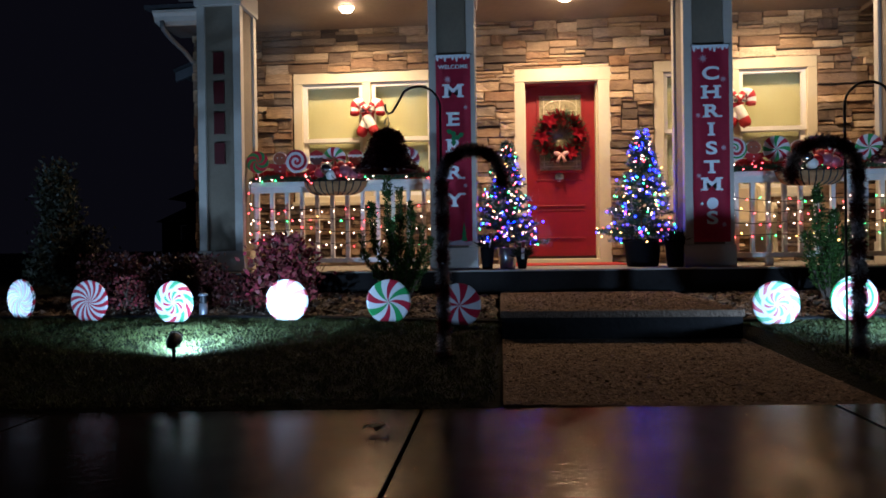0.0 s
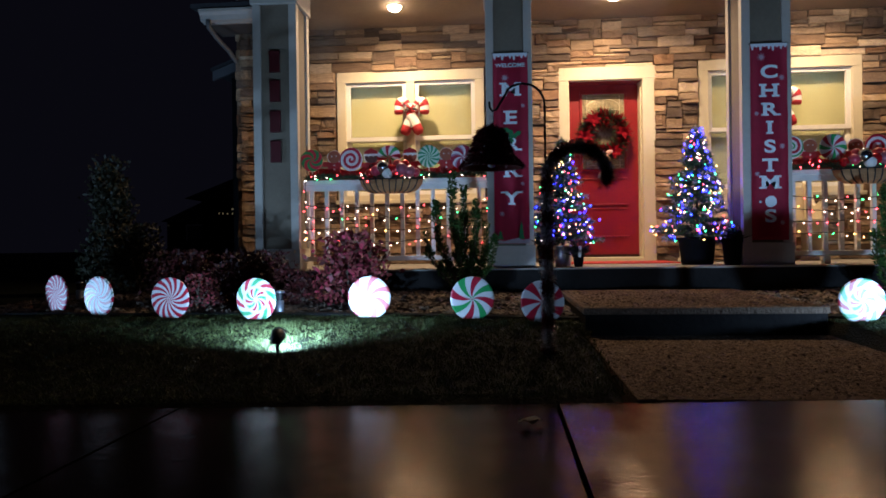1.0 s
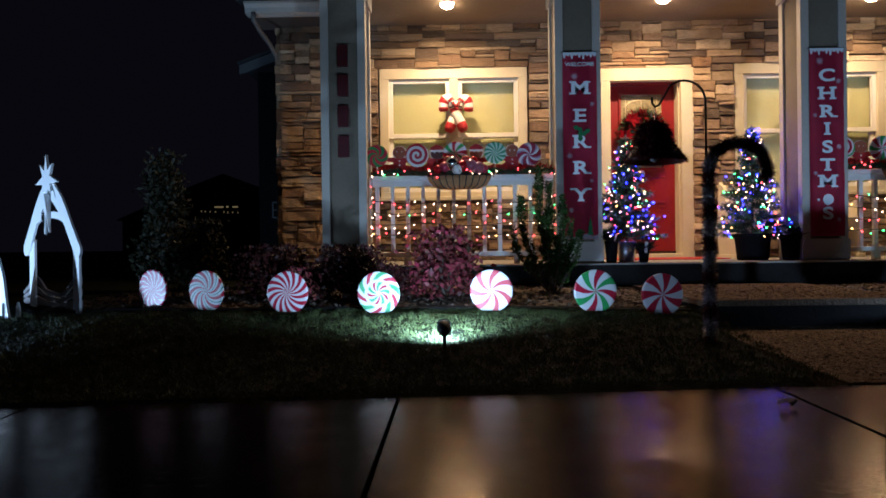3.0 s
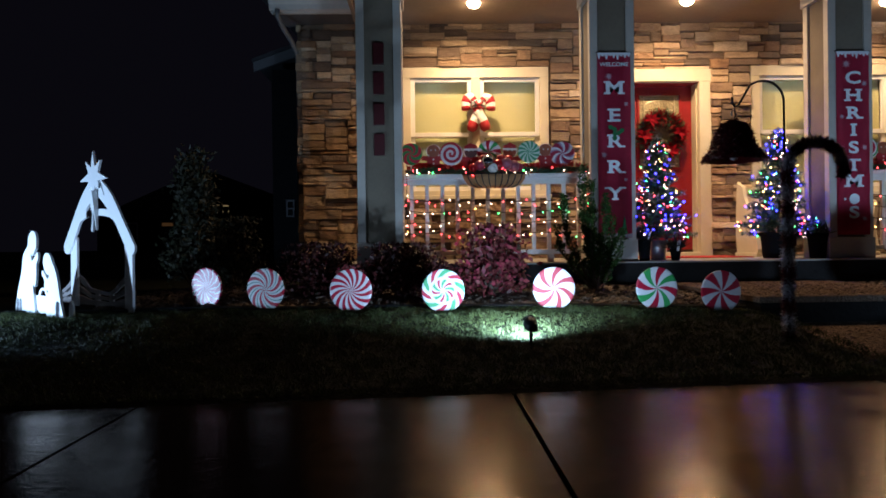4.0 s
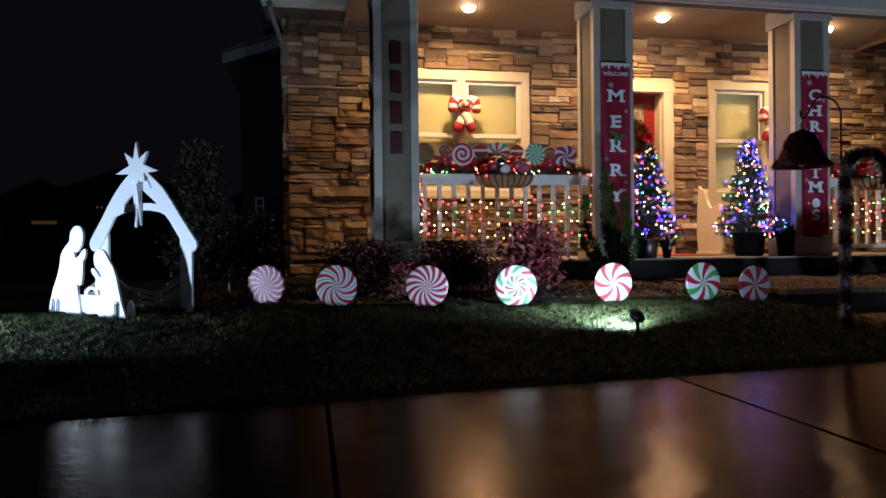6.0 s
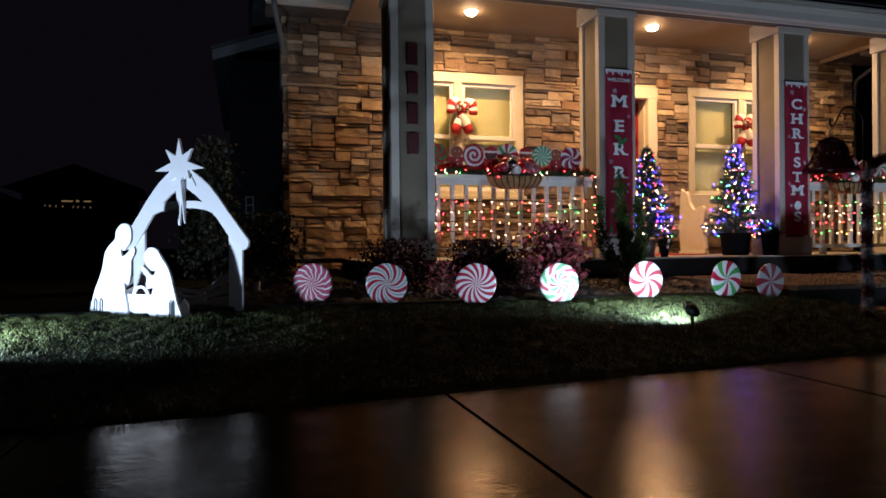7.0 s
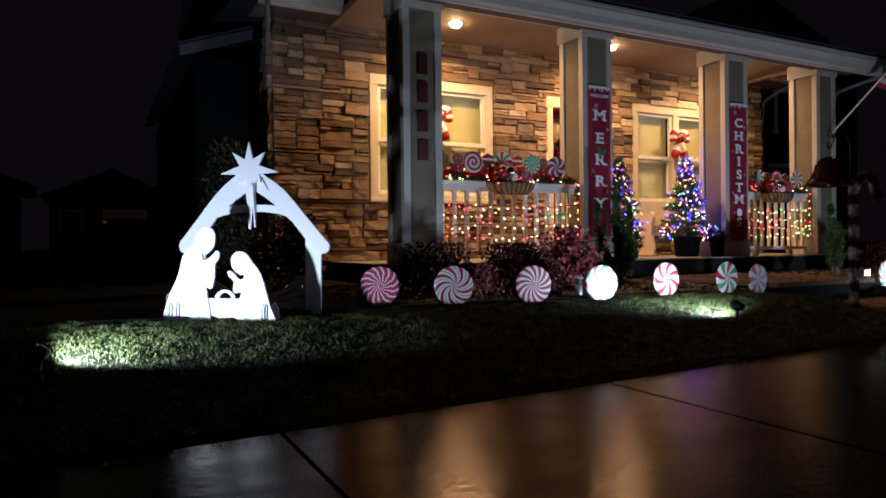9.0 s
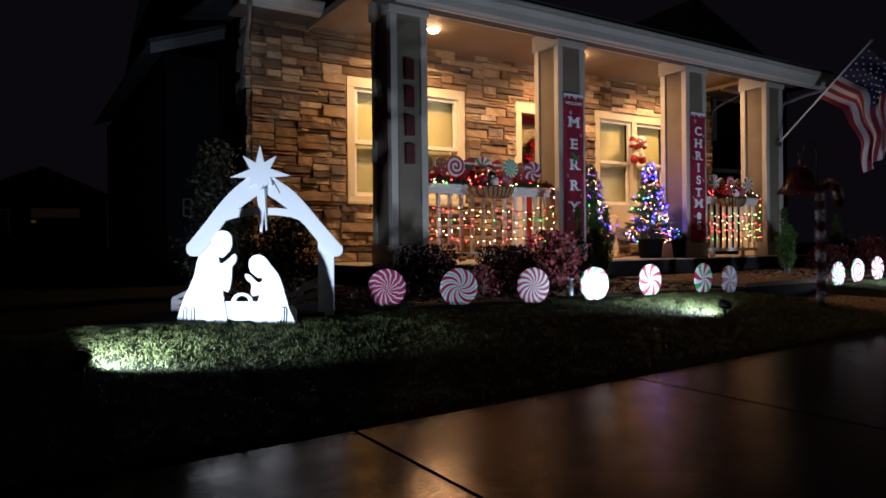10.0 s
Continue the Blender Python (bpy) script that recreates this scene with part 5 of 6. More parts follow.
star = []
for k in range(16):
    a = k * math.pi / 8
    r = {0: 0.186, 2: 0.160, 14: 0.170, 4: 0.212, 12: 0.212}.get(k, 0.12) if k % 2 == 0 else 0.076
    star.append((0.004 + r * math.sin(a), 1.10 + r * math.cos(a) - (0.022 if k in (4, 12) else 0)))
board("star", star, -TH * 1.6, -TH * 0.5)
arm_l = [(0.0, 1.13), (-0.06, 1.10), (-0.119, 1.056), (-0.185, 1.008), (-0.249, 0.949), (-0.316, 0.877), (-0.38, 0.799), (-0.503, 0.658), (-0.529, 0.630), (-0.536, 0.604), (-0.529, 0.574), (-0.513, 0.557), (-0.490, 0.550), (-0.456, 0.552), (-0.415, 0.585), (-0.349, 0.661), (-0.251, 0.788), (-0.194, 0.805), (-0.106, 0.819), (0.0, 0.825), (0.0, 0.870), (-0.09, 0.871), (-0.162, 0.863), (-0.097, 0.909), (-0.025, 0.957), (0.0, 0.957)]
arm_r = [(0.0, 1.13), (0.06, 1.10), (0.11, 1.058), (0.178, 1.015), (0.242, 0.965), (0.320, 0.880), (0.396, 0.787), (0.532, 0.632), (0.556, 0.606), (0.560, 0.585), (0.553, 0.562), (0.535, 0.545), (0.512, 0.540), (0.480, 0.552), (0.455, 0.573), (0.397, 0.635), (0.302, 0.750), (0.264, 0.785), (0.209, 0.805), (0.115, 0.819), (0.0, 0.825), (0.0, 0.870), (0.10, 0.869), (0.186, 0.860), (0.116, 0.912), (0.041, 0.959), (0.0, 0.957)]
board("roof_board", arm_l, -TH * 0.5, TH * 0.5)
board("roof_board", arm_r[::-1], -TH * 0.5, TH * 0.5)
board("post", [(-0.349, 0.675), (-0.456, 0.57), (-0.462, g0 - 0.02), (-0.352, g0 - 0.02)], TH * 0.5, TH * 1.5)
board("post", [(0.386, 0.66), (0.382, g0 - 0.02), (0.487, g0 - 0.02), (0.494, 0.56)], TH * 0.5, TH * 1.5)
board("star_ray", [(-0.017, 0.975), (0.036, 1.0), (0.036, 0.856), (0.018, 0.705), (0.004, 0.712), (-0.003, 0.857)], -TH * 2.5, -TH * 1.7, label="long tapering star ray")
fin = board("ray_fin", [(-0.045, 1.0), (0.0, 1.0), (0.0, 0.72), (-0.012, 0.72)], -0.004, 0.004)
fin.rotation_euler, fin.location = (0, 0, radians(90)), (0.040, -TH * 0.6, 0)
board("slot", [(0.084, 1.050), (0.090, 1.053), (0.136, 0.969), (0.130, 0.966)], -TH * 0.5 - 0.0015, -TH * 0.5 + 0.002, BLACK, "dark slot cut in the board")
# The fence's darkened board colour stands in for the figures' shadow.
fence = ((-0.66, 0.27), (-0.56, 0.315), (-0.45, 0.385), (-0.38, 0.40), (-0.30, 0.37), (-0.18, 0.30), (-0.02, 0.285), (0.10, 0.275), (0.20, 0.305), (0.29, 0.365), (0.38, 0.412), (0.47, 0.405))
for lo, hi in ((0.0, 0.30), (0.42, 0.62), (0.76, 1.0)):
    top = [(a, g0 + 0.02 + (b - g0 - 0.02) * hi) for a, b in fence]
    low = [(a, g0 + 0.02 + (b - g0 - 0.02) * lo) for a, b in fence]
    board("fence_rail", low + top[::-1], TH * 1.6, TH * 2.4, SHADED_BOARD)
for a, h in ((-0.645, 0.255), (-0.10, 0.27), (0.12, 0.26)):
    board("fence_upright", [(a - 0.03, g0 - 0.02), (a + 0.03, g0 - 0.02), (a + 0.03, h), (a - 0.03, h)], TH * 2.45, TH * 3.2, SHADED_BOARD)

FX, FY = -4.79, 4.461
FG = ground_z(FX, FY)


def cutout(name, label, pts, off):
    bm = plate(bmesh.new(), curve_through([(a, b - FG if b > 0.16 else -0.02) for a, b in pts], 3), -0.008, 0.008)
    ob = solid(name, bm, WHITE_BOARD, label, "nativity cutout", group="nativity figures")
    ob.matrix_world = pose(FX - 0.63 * off, FY - 0.775 * off, FG, 0, 0, -39.2)
    return ob


cutout("kneeling_cutout", "tall white cut-out board silhouette on the grass", [(-0.366, 0.12), (-0.344, 0.276), (-0.306, 0.353), (-0.265, 0.444), (-0.245, 0.528), (-0.208, 0.576), (-0.156, 0.618), (-0.148, 0.666), (-0.111, 0.705), (-0.075, 0.713), (-0.038, 0.700), (-0.020, 0.665), (-0.024, 0.609), (-0.044, 0.579), (-0.084, 0.545), (-0.107, 0.557), (-0.100, 0.512), (-0.070, 0.519), (-0.026, 0.554), (-0.004, 0.569), (0.009, 0.547), (0.0, 0.516), (-0.022, 0.484), (-0.025, 0.422), (-0.039, 0.353), (-0.058, 0.335), (-0.082, 0.346), (-0.076, 0.269), (-0.080, 0.12)], 0)
cutout("praying_cutout", "small white cut-out board silhouette bowed over the cradle", [(0.138, 0.12), (0.137, 0.262), (0.152, 0.315), (0.109, 0.311), (0.097, 0.338), (0.102, 0.380), (0.074, 0.408), (0.061, 0.435), (0.074, 0.446), (0.103, 0.428), (0.138, 0.394), (0.167, 0.400), (0.168, 0.423), (0.146, 0.421), (0.103, 0.452), (0.088, 0.484), (0.088, 0.525), (0.112, 0.555), (0.148, 0.563), (0.190, 0.545), (0.226, 0.497), (0.265, 0.451), (0.292, 0.393), (0.312, 0.324), (0.337, 0.235), (0.364, 0.12)], 0)
cr = thing("cradle_cutout", "low white cut-out cradle board with a looped halo", "nativity cutout", (FX, FY, FG), -39.2, group="nativity figures")
part("cradle_board", plate(bmesh.new(), [(a, b - FG) for a, b in ((-0.083, 0.150), (-0.060, 0.172), (-0.009, 0.153), (0.078, 0.160), (0.124, 0.146), (0.144, 0.165), (0.144, 0.274), (-0.080, 0.276))], 0.010, 0.024), WHITE_BOARD, cr)
part("halo", plate(bmesh.new(), [(0.032 + 0.070 * math.cos(a), 0.270 - FG + 0.059 * math.sin(a)) for a in np.linspace(0, math.pi, 15)] + [(0.034 + 0.042 * math.cos(a), 0.270 - FG + 0.042 * math.sin(a)) for a in np.linspace(math.pi, 0, 13)], 0.010, 0.022), WHITE_BOARD, cr)
WIRE_STEEL = mat("stake_wire", (0.22, 0.22, 0.24), rough=0.4, metal=0.8)
for sx in (-0.325, -0.275, 0.296, 0.312):
    part("wire_stake", tube(bmesh.new(), [(sx - 0.012, -0.014, -0.06), (sx - 0.010, -0.014, 0.085), (sx, -0.014, 0.108), (sx + 0.012, -0.014, 0.095), (sx + 0.006, -0.014, -0.06)], 0.0032, 5), WIRE_STEEL, cr)
for sx, h in ((-0.37, 0.10), (0.33, 0.11)):
    part("side_flap", plate(bmesh.new(), [(sx - 0.035, -0.02), (sx + 0.035, -0.02), (sx + 0.028, h * 0.7), (sx, h), (sx - 0.028, h * 0.7)], 0.060, 0.072), WHITE_BOARD, cr, "short rounded support flap").rotation_euler = (0, 0, radians(0))


# ---- hooks with bells and tinsel canes ----
def tinsel(pts, r, n, bands, name):
    """Tinsel hair round a line, in bands of red and white."""
    P = [Vector(p) for p in pts]
    ln = [0]
    for a, b in zip(P, P[1:]):
        ln.append(ln[-1] + (b - a).length)
    out = {}
    for k in range(n):
        s = rng.uniform(0, ln[-1])
        i = max(j for j in range(len(P) - 1) if ln[j] <= s)
        q = P[i].lerp(P[i + 1], (s - ln[i]) / (ln[i + 1] - ln[i]))
        v = Vector((rng.gauss(0, 1), rng.gauss(0, 1), rng.gauss(0, 1))).normalized() * r * rng.uniform(0.75, 1.15)
        out.setdefault(int(s / bands) % 2, []).append((q, q + v))
    return out


def garden_hook(x, y, k, high=1.42, cane=0.004, bell=0.268):
    g = ground_z(x, y)
    o = thing("shepherd_hook", "black iron shepherd hook standing in the lawn", "garden hook", (x, y, g), group="garden hooks")
    top = high - g
    pts = [(0, 0, -0.1), (0, 0, top - 0.11)] + [(-k * (0.11 - 0.11 * math.cos(a)), 0, top - 0.11 + 0.11 * math.sin(a)) for a in np.linspace(0.2, math.pi * 0.72, 10)]
    ex, ez = pts[-1][0], pts[-1][2]
    pts += [(ex - k * 0.035, 0, ez - 0.06), (ex - k * 0.06, 0, ez - 0.10), (ex - k * 0.08, 0, ez - 0.108), (ex - k * 0.093, 0, ez - 0.09), (ex - k * 0.095, 0, ez - 0.06)]
    part("rod", tube(bmesh.new(), pts, 0.006, 8), IRON, o, smooth=True)
    bx = x - bell * k
    b = thing("tinsel_bell", "large dark red tinsel bell hung from the garden hook", "bell ornament", (bx, y, 1.0), group="tinsel bells")
    prof = [(0.155, 0.0), (0.135, 0.03), (0.105, 0.07), (0.088, 0.11), (0.076, 0.15), (0.055, 0.19), (0.0, 0.212)]
    bm = lathe(bmesh.new(), prof[::-1] + [(0.147, 0.002), (0.098, 0.07), (0.08, 0.11), (0.066, 0.15), (0, 0.19)], 28)
    part("shell", bm, TINSEL_RED, b, smooth=True)
    n = 5200
    uu, a = np.random.uniform(0, 1, n), np.random.uniform(0, math.tau, n)
    R = np.interp(uu, np.linspace(0, 1, 7), [p[0] for p in prof])
    Z = np.interp(uu, np.linspace(0, 1, 7), [p[1] for p in prof])
    c = np.stack([R * np.cos(a), R * np.sin(a), Z], 1)
    part("tinsel", blades("tinsel", c, c + np.stack([np.cos(a), np.sin(a), np.zeros(n)], 1) * 0.012 + np.random.normal(size=(n, 3)) * 0.008, 0.0022, TINSEL_RED), None, b)
    part("clapper", lathe(bmesh.new(), [(0.0, -0.0), (0.018, 0.01), (0.02, 0.03), (0.014, 0.08), (0.006, 0.1), (0, 0.1)], 12), TINSEL_WHITE, b, "pale clapper", smooth=True)
    part("hanger", tube(bmesh.new(), [(0, 0, 0.215), (0.012, 0, 0.24), (0.004, 0, 0.275), (-0.01, 0, 0.255), (-0.008, 0, 0.235)], 0.004, 6), STEEL, b)
    cx = x + cane
    g2 = ground_z(cx, y - 0.02)
    c = thing("tinsel_candy_cane", "tall dark red and silver tinsel candy cane staked in the lawn", "candy cane", (cx, y - 0.02, g2), group="tinsel candy canes")
    h = 0.945 - g2
    pts = [(0, 0, -0.05), (0, 0, h)] + [(k * (0.15 - 0.15 * math.cos(a)), 0, h + 0.15 * math.sin(a)) for a in np.linspace(0.15, math.pi, 14)] + [(k * 0.30, 0, h - 0.03)]
    part("frame", tube(bmesh.new(), pts, 0.012, 7), IRON, c, smooth=True)
    for key, pr in tinsel(pts, 0.046, 13000, 0.085, "tinsel").items():
        part("tinsel_band", blades("tinsel_band", [tuple(p[0]) for p in pr], [tuple(p[1]) for p in pr], 0.0022, (TINSEL_RED, TINSEL_WHITE)[key]), None, c, ("dark red tinsel", "silvery white tinsel")[key])


garden_hook(-0.292, 3.35, 1)
garden_hook(1.625, 3.35, -1, 1.37, 0.046, 0.298)


# ---- planting ----
def shrub(name, label, category, at, size, n, leaf, width, material, stems=7, upright=0.0, clumps=26, group="shrubs by the porch", seed=1):
    """Stems that fork, and leaves gathered in uneven clumps round their ends."""
    r = random.Random(seed)
    o = thing(name, label, category, at, group=group)
    rx, ry, h = size
    bm, ends = bmesh.new(), []
    for i in range(clumps):
        a = i * 2.4 + r.uniform(-0.4, 0.4)
        q = math.sqrt((i + 0.5) / clumps)
        z = h * (r.uniform(0.35, 1.0) * (1 - 0.35 * q * q) if not upright else r.uniform(0.12, 0.97))
        q *= 1.0 if not upright else min(1.0, 1.25 * (1.02 - z / h)) ** 0.7
        e = Vector((rx * 0.82 * q * math.cos(a), ry * 0.82 * q * math.sin(a), z))
        ends.append(e)
        if i % max(1, clumps // stems) == 0 or i < stems:
            b0 = Vector((e.x * 0.12, e.y * 0.12, -0.03))
            md = b0.lerp(e, 0.5) + Vector((r.uniform(-0.03, 0.03), r.uniform(-0.03, 0.03), 0.04))
            tube(bm, [b0, md, e], [0.010, 0.007, 0.003], 5, False)
    part("branching", bm, WOOD, o)["kind"] = "stuff"
    rs = np.random.RandomState(seed)
    idx = rs.randint(0, clumps, n)
    E = np.array([tuple(e) for e in ends])[idx]
    spread = np.array([rx, ry, h]) * (0.20 if not upright else np.array([0.14, 0.14, 0.05]))
    base = E + rs.normal(size=(n, 3)) * spread
    base[:, 2] = np.clip(base[:, 2], 0.02, h * 1.06)
    d = rs.normal(size=(n, 3)) + np.array([0, 0, 0.3 + 1.6 * upright])
    d /= np.linalg.norm(d, axis=1, keepdims=True)
    part("leaves", blades("leaves", base, base + d * leaf * rs.uniform(0.6, 1.2, (n, 1)), width, material), None, o)
    return o


def spire_shrub(at, spires, label, seed):
    """An upright evergreen with several narrow leafy spires."""
    r, rs = random.Random(seed), np.random.RandomState(seed)
    o = thing("upright_shrub", label, "shrub", at, group="upright shrubs by the steps")
    bm, base, tip = bmesh.new(), [], []
    for sx, sy, h, wd in spires:
        line = [Vector((0.03 * r.uniform(-1, 1), 0.03 * r.uniform(-1, 1), -0.02)), Vector((sx * 0.5, sy * 0.5, h * 0.3)), Vector((sx * 0.95, sy, h * 0.65)), Vector((sx, sy, h))]
        tube(bm, line, [0.012, 0.010, 0.006, 0.002], 5, False)
        for k in range(int(13 * h)):
            t = r.uniform(0.3, 0.95)
            i = min(2, int(t * 3))
            q = line[i].lerp(line[i + 1], t * 3 - i)
            a = r.uniform(0, math.tau)
            e = q + Vector((math.cos(a), math.sin(a), 1.1)) * wd * r.uniform(0.7, 1.35) * (1.2 - 0.7 * t)
            tube(bm, [q, e], [0.004, 0.0015], 4, False)
            for _ in range(70):
                b = q.lerp(e, r.uniform(0.2, 1.05)) + Vector((r.gauss(0, 1), r.gauss(0, 1), r.gauss(0, 1))) * 0.010
                v = Vector((r.gauss(0, 0.7), r.gauss(0, 0.7), r.uniform(-0.1, 1.0))).normalized() * r.uniform(0.014, 0.034)
                base.append(tuple(b))
                tip.append(tuple(b + v))
        for _ in range(int(1500 * h * wd / 0.06)):
            t = r.uniform(0.20, 1.0)
            i = min(2, int(t * 3))
            q = line[i].lerp(line[i + 1], t * 3 - i)
            a = r.uniform(0, math.tau)
            w = wd * 0.95 * (1.15 - 0.75 * t) * math.sqrt(r.random()) * (0.85 + 0.4 * math.sin(t * 21 + sx * 40))
            b = q + Vector((math.cos(a) * w, math.sin(a) * w, 0))
            v = Vector((math.cos(a) * 0.7 + r.gauss(0, 0.3), math.sin(a) * 0.7 + r.gauss(0, 0.3), r.uniform(0.0, 0.9))) * r.uniform(0.016, 0.036)
            base.append(tuple(b))
            tip.append(tuple(b + v))
    part("branching", bm, WOOD, o)
    part("leaves", blades("leaves", base, tip, 0.0055, LEAF_GREEN), None, o)


gz = ground_z
spire_shrub((-0.79, 5.36, gz(-0.79, 5.36)), ((-0.25, 0.05, 0.80, 0.045), (-0.11, -0.03, 1.03, 0.045), (-0.02, 0.04, 0.92, 0.045), (0.08, -0.04, 0.80, 0.045), (0.16, 0.05, 0.62, 0.04), (-0.06, -0.08, 0.62, 0.05), (0.22, 0.02, 0.52, 0.04), (0.06, 0.08, 0.48, 0.05), (-0.32, -0.02, 0.55, 0.035)), "green upright evergreen shrub with several leafy spires", 3)
spire_shrub((2.40, 5.20, gz(2.4, 5.2)), ((-0.08, 0.0, 0.86, 0.055), (0.06, 0.05, 0.68, 0.06), (-0.02, -0.05, 0.60, 0.06), (0.12, 0.0, 0.55, 0.06), (-0.14, 0.03, 0.52, 0.05)), "green upright evergreen shrub with several leafy spires", 4)
spire_shrub((4.12, 5.45, gz(4.12, 5.45)), ((-0.06, 0.0, 0.80, 0.055), (0.06, 0.05, 0.66, 0.06), (0.12, -0.05, 0.55, 0.06), (-0.14, 0.03, 0.5, 0.05)), "green upright evergreen shrub by the porch end", 5)
shrub("azalea_bush", "rounded burgundy and pink leaved bush in the bark bed", "bush", (-1.67, 5.08, gz(-1.67, 5.08)), (0.27, 0.26, 0.49), 1500, 0.066, 0.017, LEAF_PINK, seed=11, clumps=36)
shrub("azalea_bush", "rounded dark maroon leaved bush in the bark bed", "bush", (-2.36, 4.86, gz(-2.36, 4.8)), (0.30, 0.26, 0.38), 4600, 0.042, 0.010, LEAF_MAROON, seed=12, clumps=34)
shrub("azalea_bush", "rounded dark maroon leaved bush in the bark bed", "bush", (-3.00, 5.10, gz(-3, 5.1)), (0.28, 0.26, 0.38), 3600, 0.040, 0.010, LEAF_MAROON, seed=13, clumps=34)
shrub("azalea_bush", "low dark maroon bush at the edge of the bed", "bush", (-2.02, 4.95, gz(-2.02, 4.95)), (0.14, 0.14, 0.24), 600, 0.040, 0.010, LEAF_MAROON, seed=14, clumps=16)
shrub("azalea_bush", "low pink leaved bush at the edge of the bed", "bush", (-2.72, 4.75, gz(-2.72, 4.75)), (0.12, 0.12, 0.24), 320, 0.040, 0.010, LEAF_PINK, seed=15, clumps=14)
shrub("azalea_bush", "rounded burgundy leaved bush beyond the steps", "bush", (4.6, 5.2, gz(4.6, 5.2)), (0.34, 0.3, 0.45), 2000, 0.05, 0.011, LEAF_PINK, seed=16, clumps=30)
shrub("azalea_bush", "rounded burgundy leaved bush beyond the steps", "bush", (3.3, 5.15, gz(3.3, 5.2)), (0.28, 0.26, 0.34), 1500, 0.045, 0.011, LEAF_MAROON, seed=17, clumps=28)
shrub("tall_evergreen", "tall dark evergreen shrub at the corner of the house", "shrub", (-4.40, 6.40, gz(-4.4, 6.4)), (0.36, 0.34, 1.28), 5200, 0.060, 0.014, LEAF_DARK, seed=18, clumps=70, upright=0.15)
shrub("low_evergreen", "low dark evergreen shrub at the corner of the house", "shrub", (-3.93, 6.05, gz(-3.9, 6.05)), (0.28, 0.26, 0.60), 2200, 0.050, 0.013, LEAF_DARK, seed=19, clumps=34)


DULL_STEEL = mat("dull_steel", (0.34, 0.36, 0.40), (0.22, 0.235, 0.26), scale=20, rough=0.45, metal=0.8)


def path_light(x, y, lit=False):
    z = gz(x, y)
    o = thing("path_light", "small steel path light, lit warm" if lit else "small unlit brushed steel path light", "path light", (x, y, z), group="path lights")
    part("tube", lathe(bmesh.new(), [(0.026, 0), (0.028, 0.01), (0.028, 0.10), (0.0, 0.10)], 18), DULL_STEEL, o, smooth=True)
    if lit:
        part("globe", lathe(bmesh.new(), [(0.0, 0.10), (0.024, 0.10), (0.024, 0.15), (0, 0.152)], 14), glow("path_glow", (1.0, 0.8, 0.5), 14), o, "glowing warm globe")
    else:
        part("globe", lathe(bmesh.new(), [(0.0, 0.10), (0.022, 0.10), (0.022, 0.15), (0, 0.152)], 14), BLACK, o)
    part("cap", lathe(bmesh.new(), [(0.0, 0.15), (0.034, 0.152), (0.032, 0.165), (0.0, 0.172)], 18), DULL_STEEL, o, smooth=True)
    part("spike", tube(bmesh.new(), [(0, 0, -0.06), (0, 0, 0.01)], 0.008, 6), BLACK, o)


path_light(-2.03, 4.463)
path_light(-4.05, 5.35)
path_light(1.71, 4.42, True)

# fallen leaf on the wet slab
bm = bmesh.new()
pts = curve_through([(-0.045, 0), (-0.015, 0.022), (0.02, 0.026), (0.05, 0.0), (0.02, -0.022), (-0.015, -0.02)], 3)
vs = [bm.verts.new((a, b, 0.006 + 0.026 * abs(math.sin(a * 60)))) for a, b in pts]
bm.faces.new(vs)
bmesh.ops.solidify(bm, geom=bm.faces[:], thickness=0.0015)
lf = solid("fallen_leaf", bm, mat("dry_leaf", (0.12, 0.05, 0.02), (0.07, 0.03, 0.015), scale=40, rough=0.6), "curled brown fallen leaf on the wet pavement", "leaf")
lf.matrix_world = pose(-0.43, 2.25, 0.0175 * -0.43 + 0.002, 0, 0, 25)

# ---- bed edging, bark, grass ----
for x0, x1 in ((-6.5, -0.02), (1.47, 6.0)):
    bm = bmesh.new()
    xs = np.linspace(x0, x1, 50)
    line = [(x, 4.38 + 0.02 * math.sin(x * 2.1) + (0.10 * max(0, -3.0 - x)), gz(x, 4.38) + 0.012) for x in xs]
    tube(bm, line, 0.016, 6)
    tagged(part("bed_edging", bm, BLACK, None), "dark edging strip between lawn and bark bed", "edging", kind="structure")


def chips(name, x, y, z, small, large, rise, material, label, category):
    """Loose flat pieces strewn over a surface, as one mesh."""
    n = len(x)
    a = np.random.uniform(0, math.tau, n)
    l = np.random.uniform(small, large, n)
    w = l * np.random.uniform(0.35, 0.8, n)
    dx, dy = np.cos(a), np.sin(a)
    tz = np.random.normal(size=n) * rise * 0.6
    c = np.stack([x, y, z], 1)
    ux = np.stack([dx * l, dy * l, tz], 1)
    uy = np.stack([-dy * w, dx * w, np.random.normal(size=n) * rise * 0.6], 1)
    up = np.array([0, 0, rise])
    co = np.stack([c - ux - uy, c + ux - uy, c + ux + uy, c - ux + uy, c + up], 1).reshape(-1, 3)
    fs = []
    for i in range(n):
        k = 5 * i
        fs += [(k, k + 1, k + 4), (k + 1, k + 2, k + 4), (k + 2, k + 3, k + 4), (k + 3, k, k + 4)]
    me = bpy.data.meshes.new(name)
    me.from_pydata(co.tolist(), [], fs)
    me.materials.append(material)
    return tagged(new(name, me), label, category, kind="stuff")


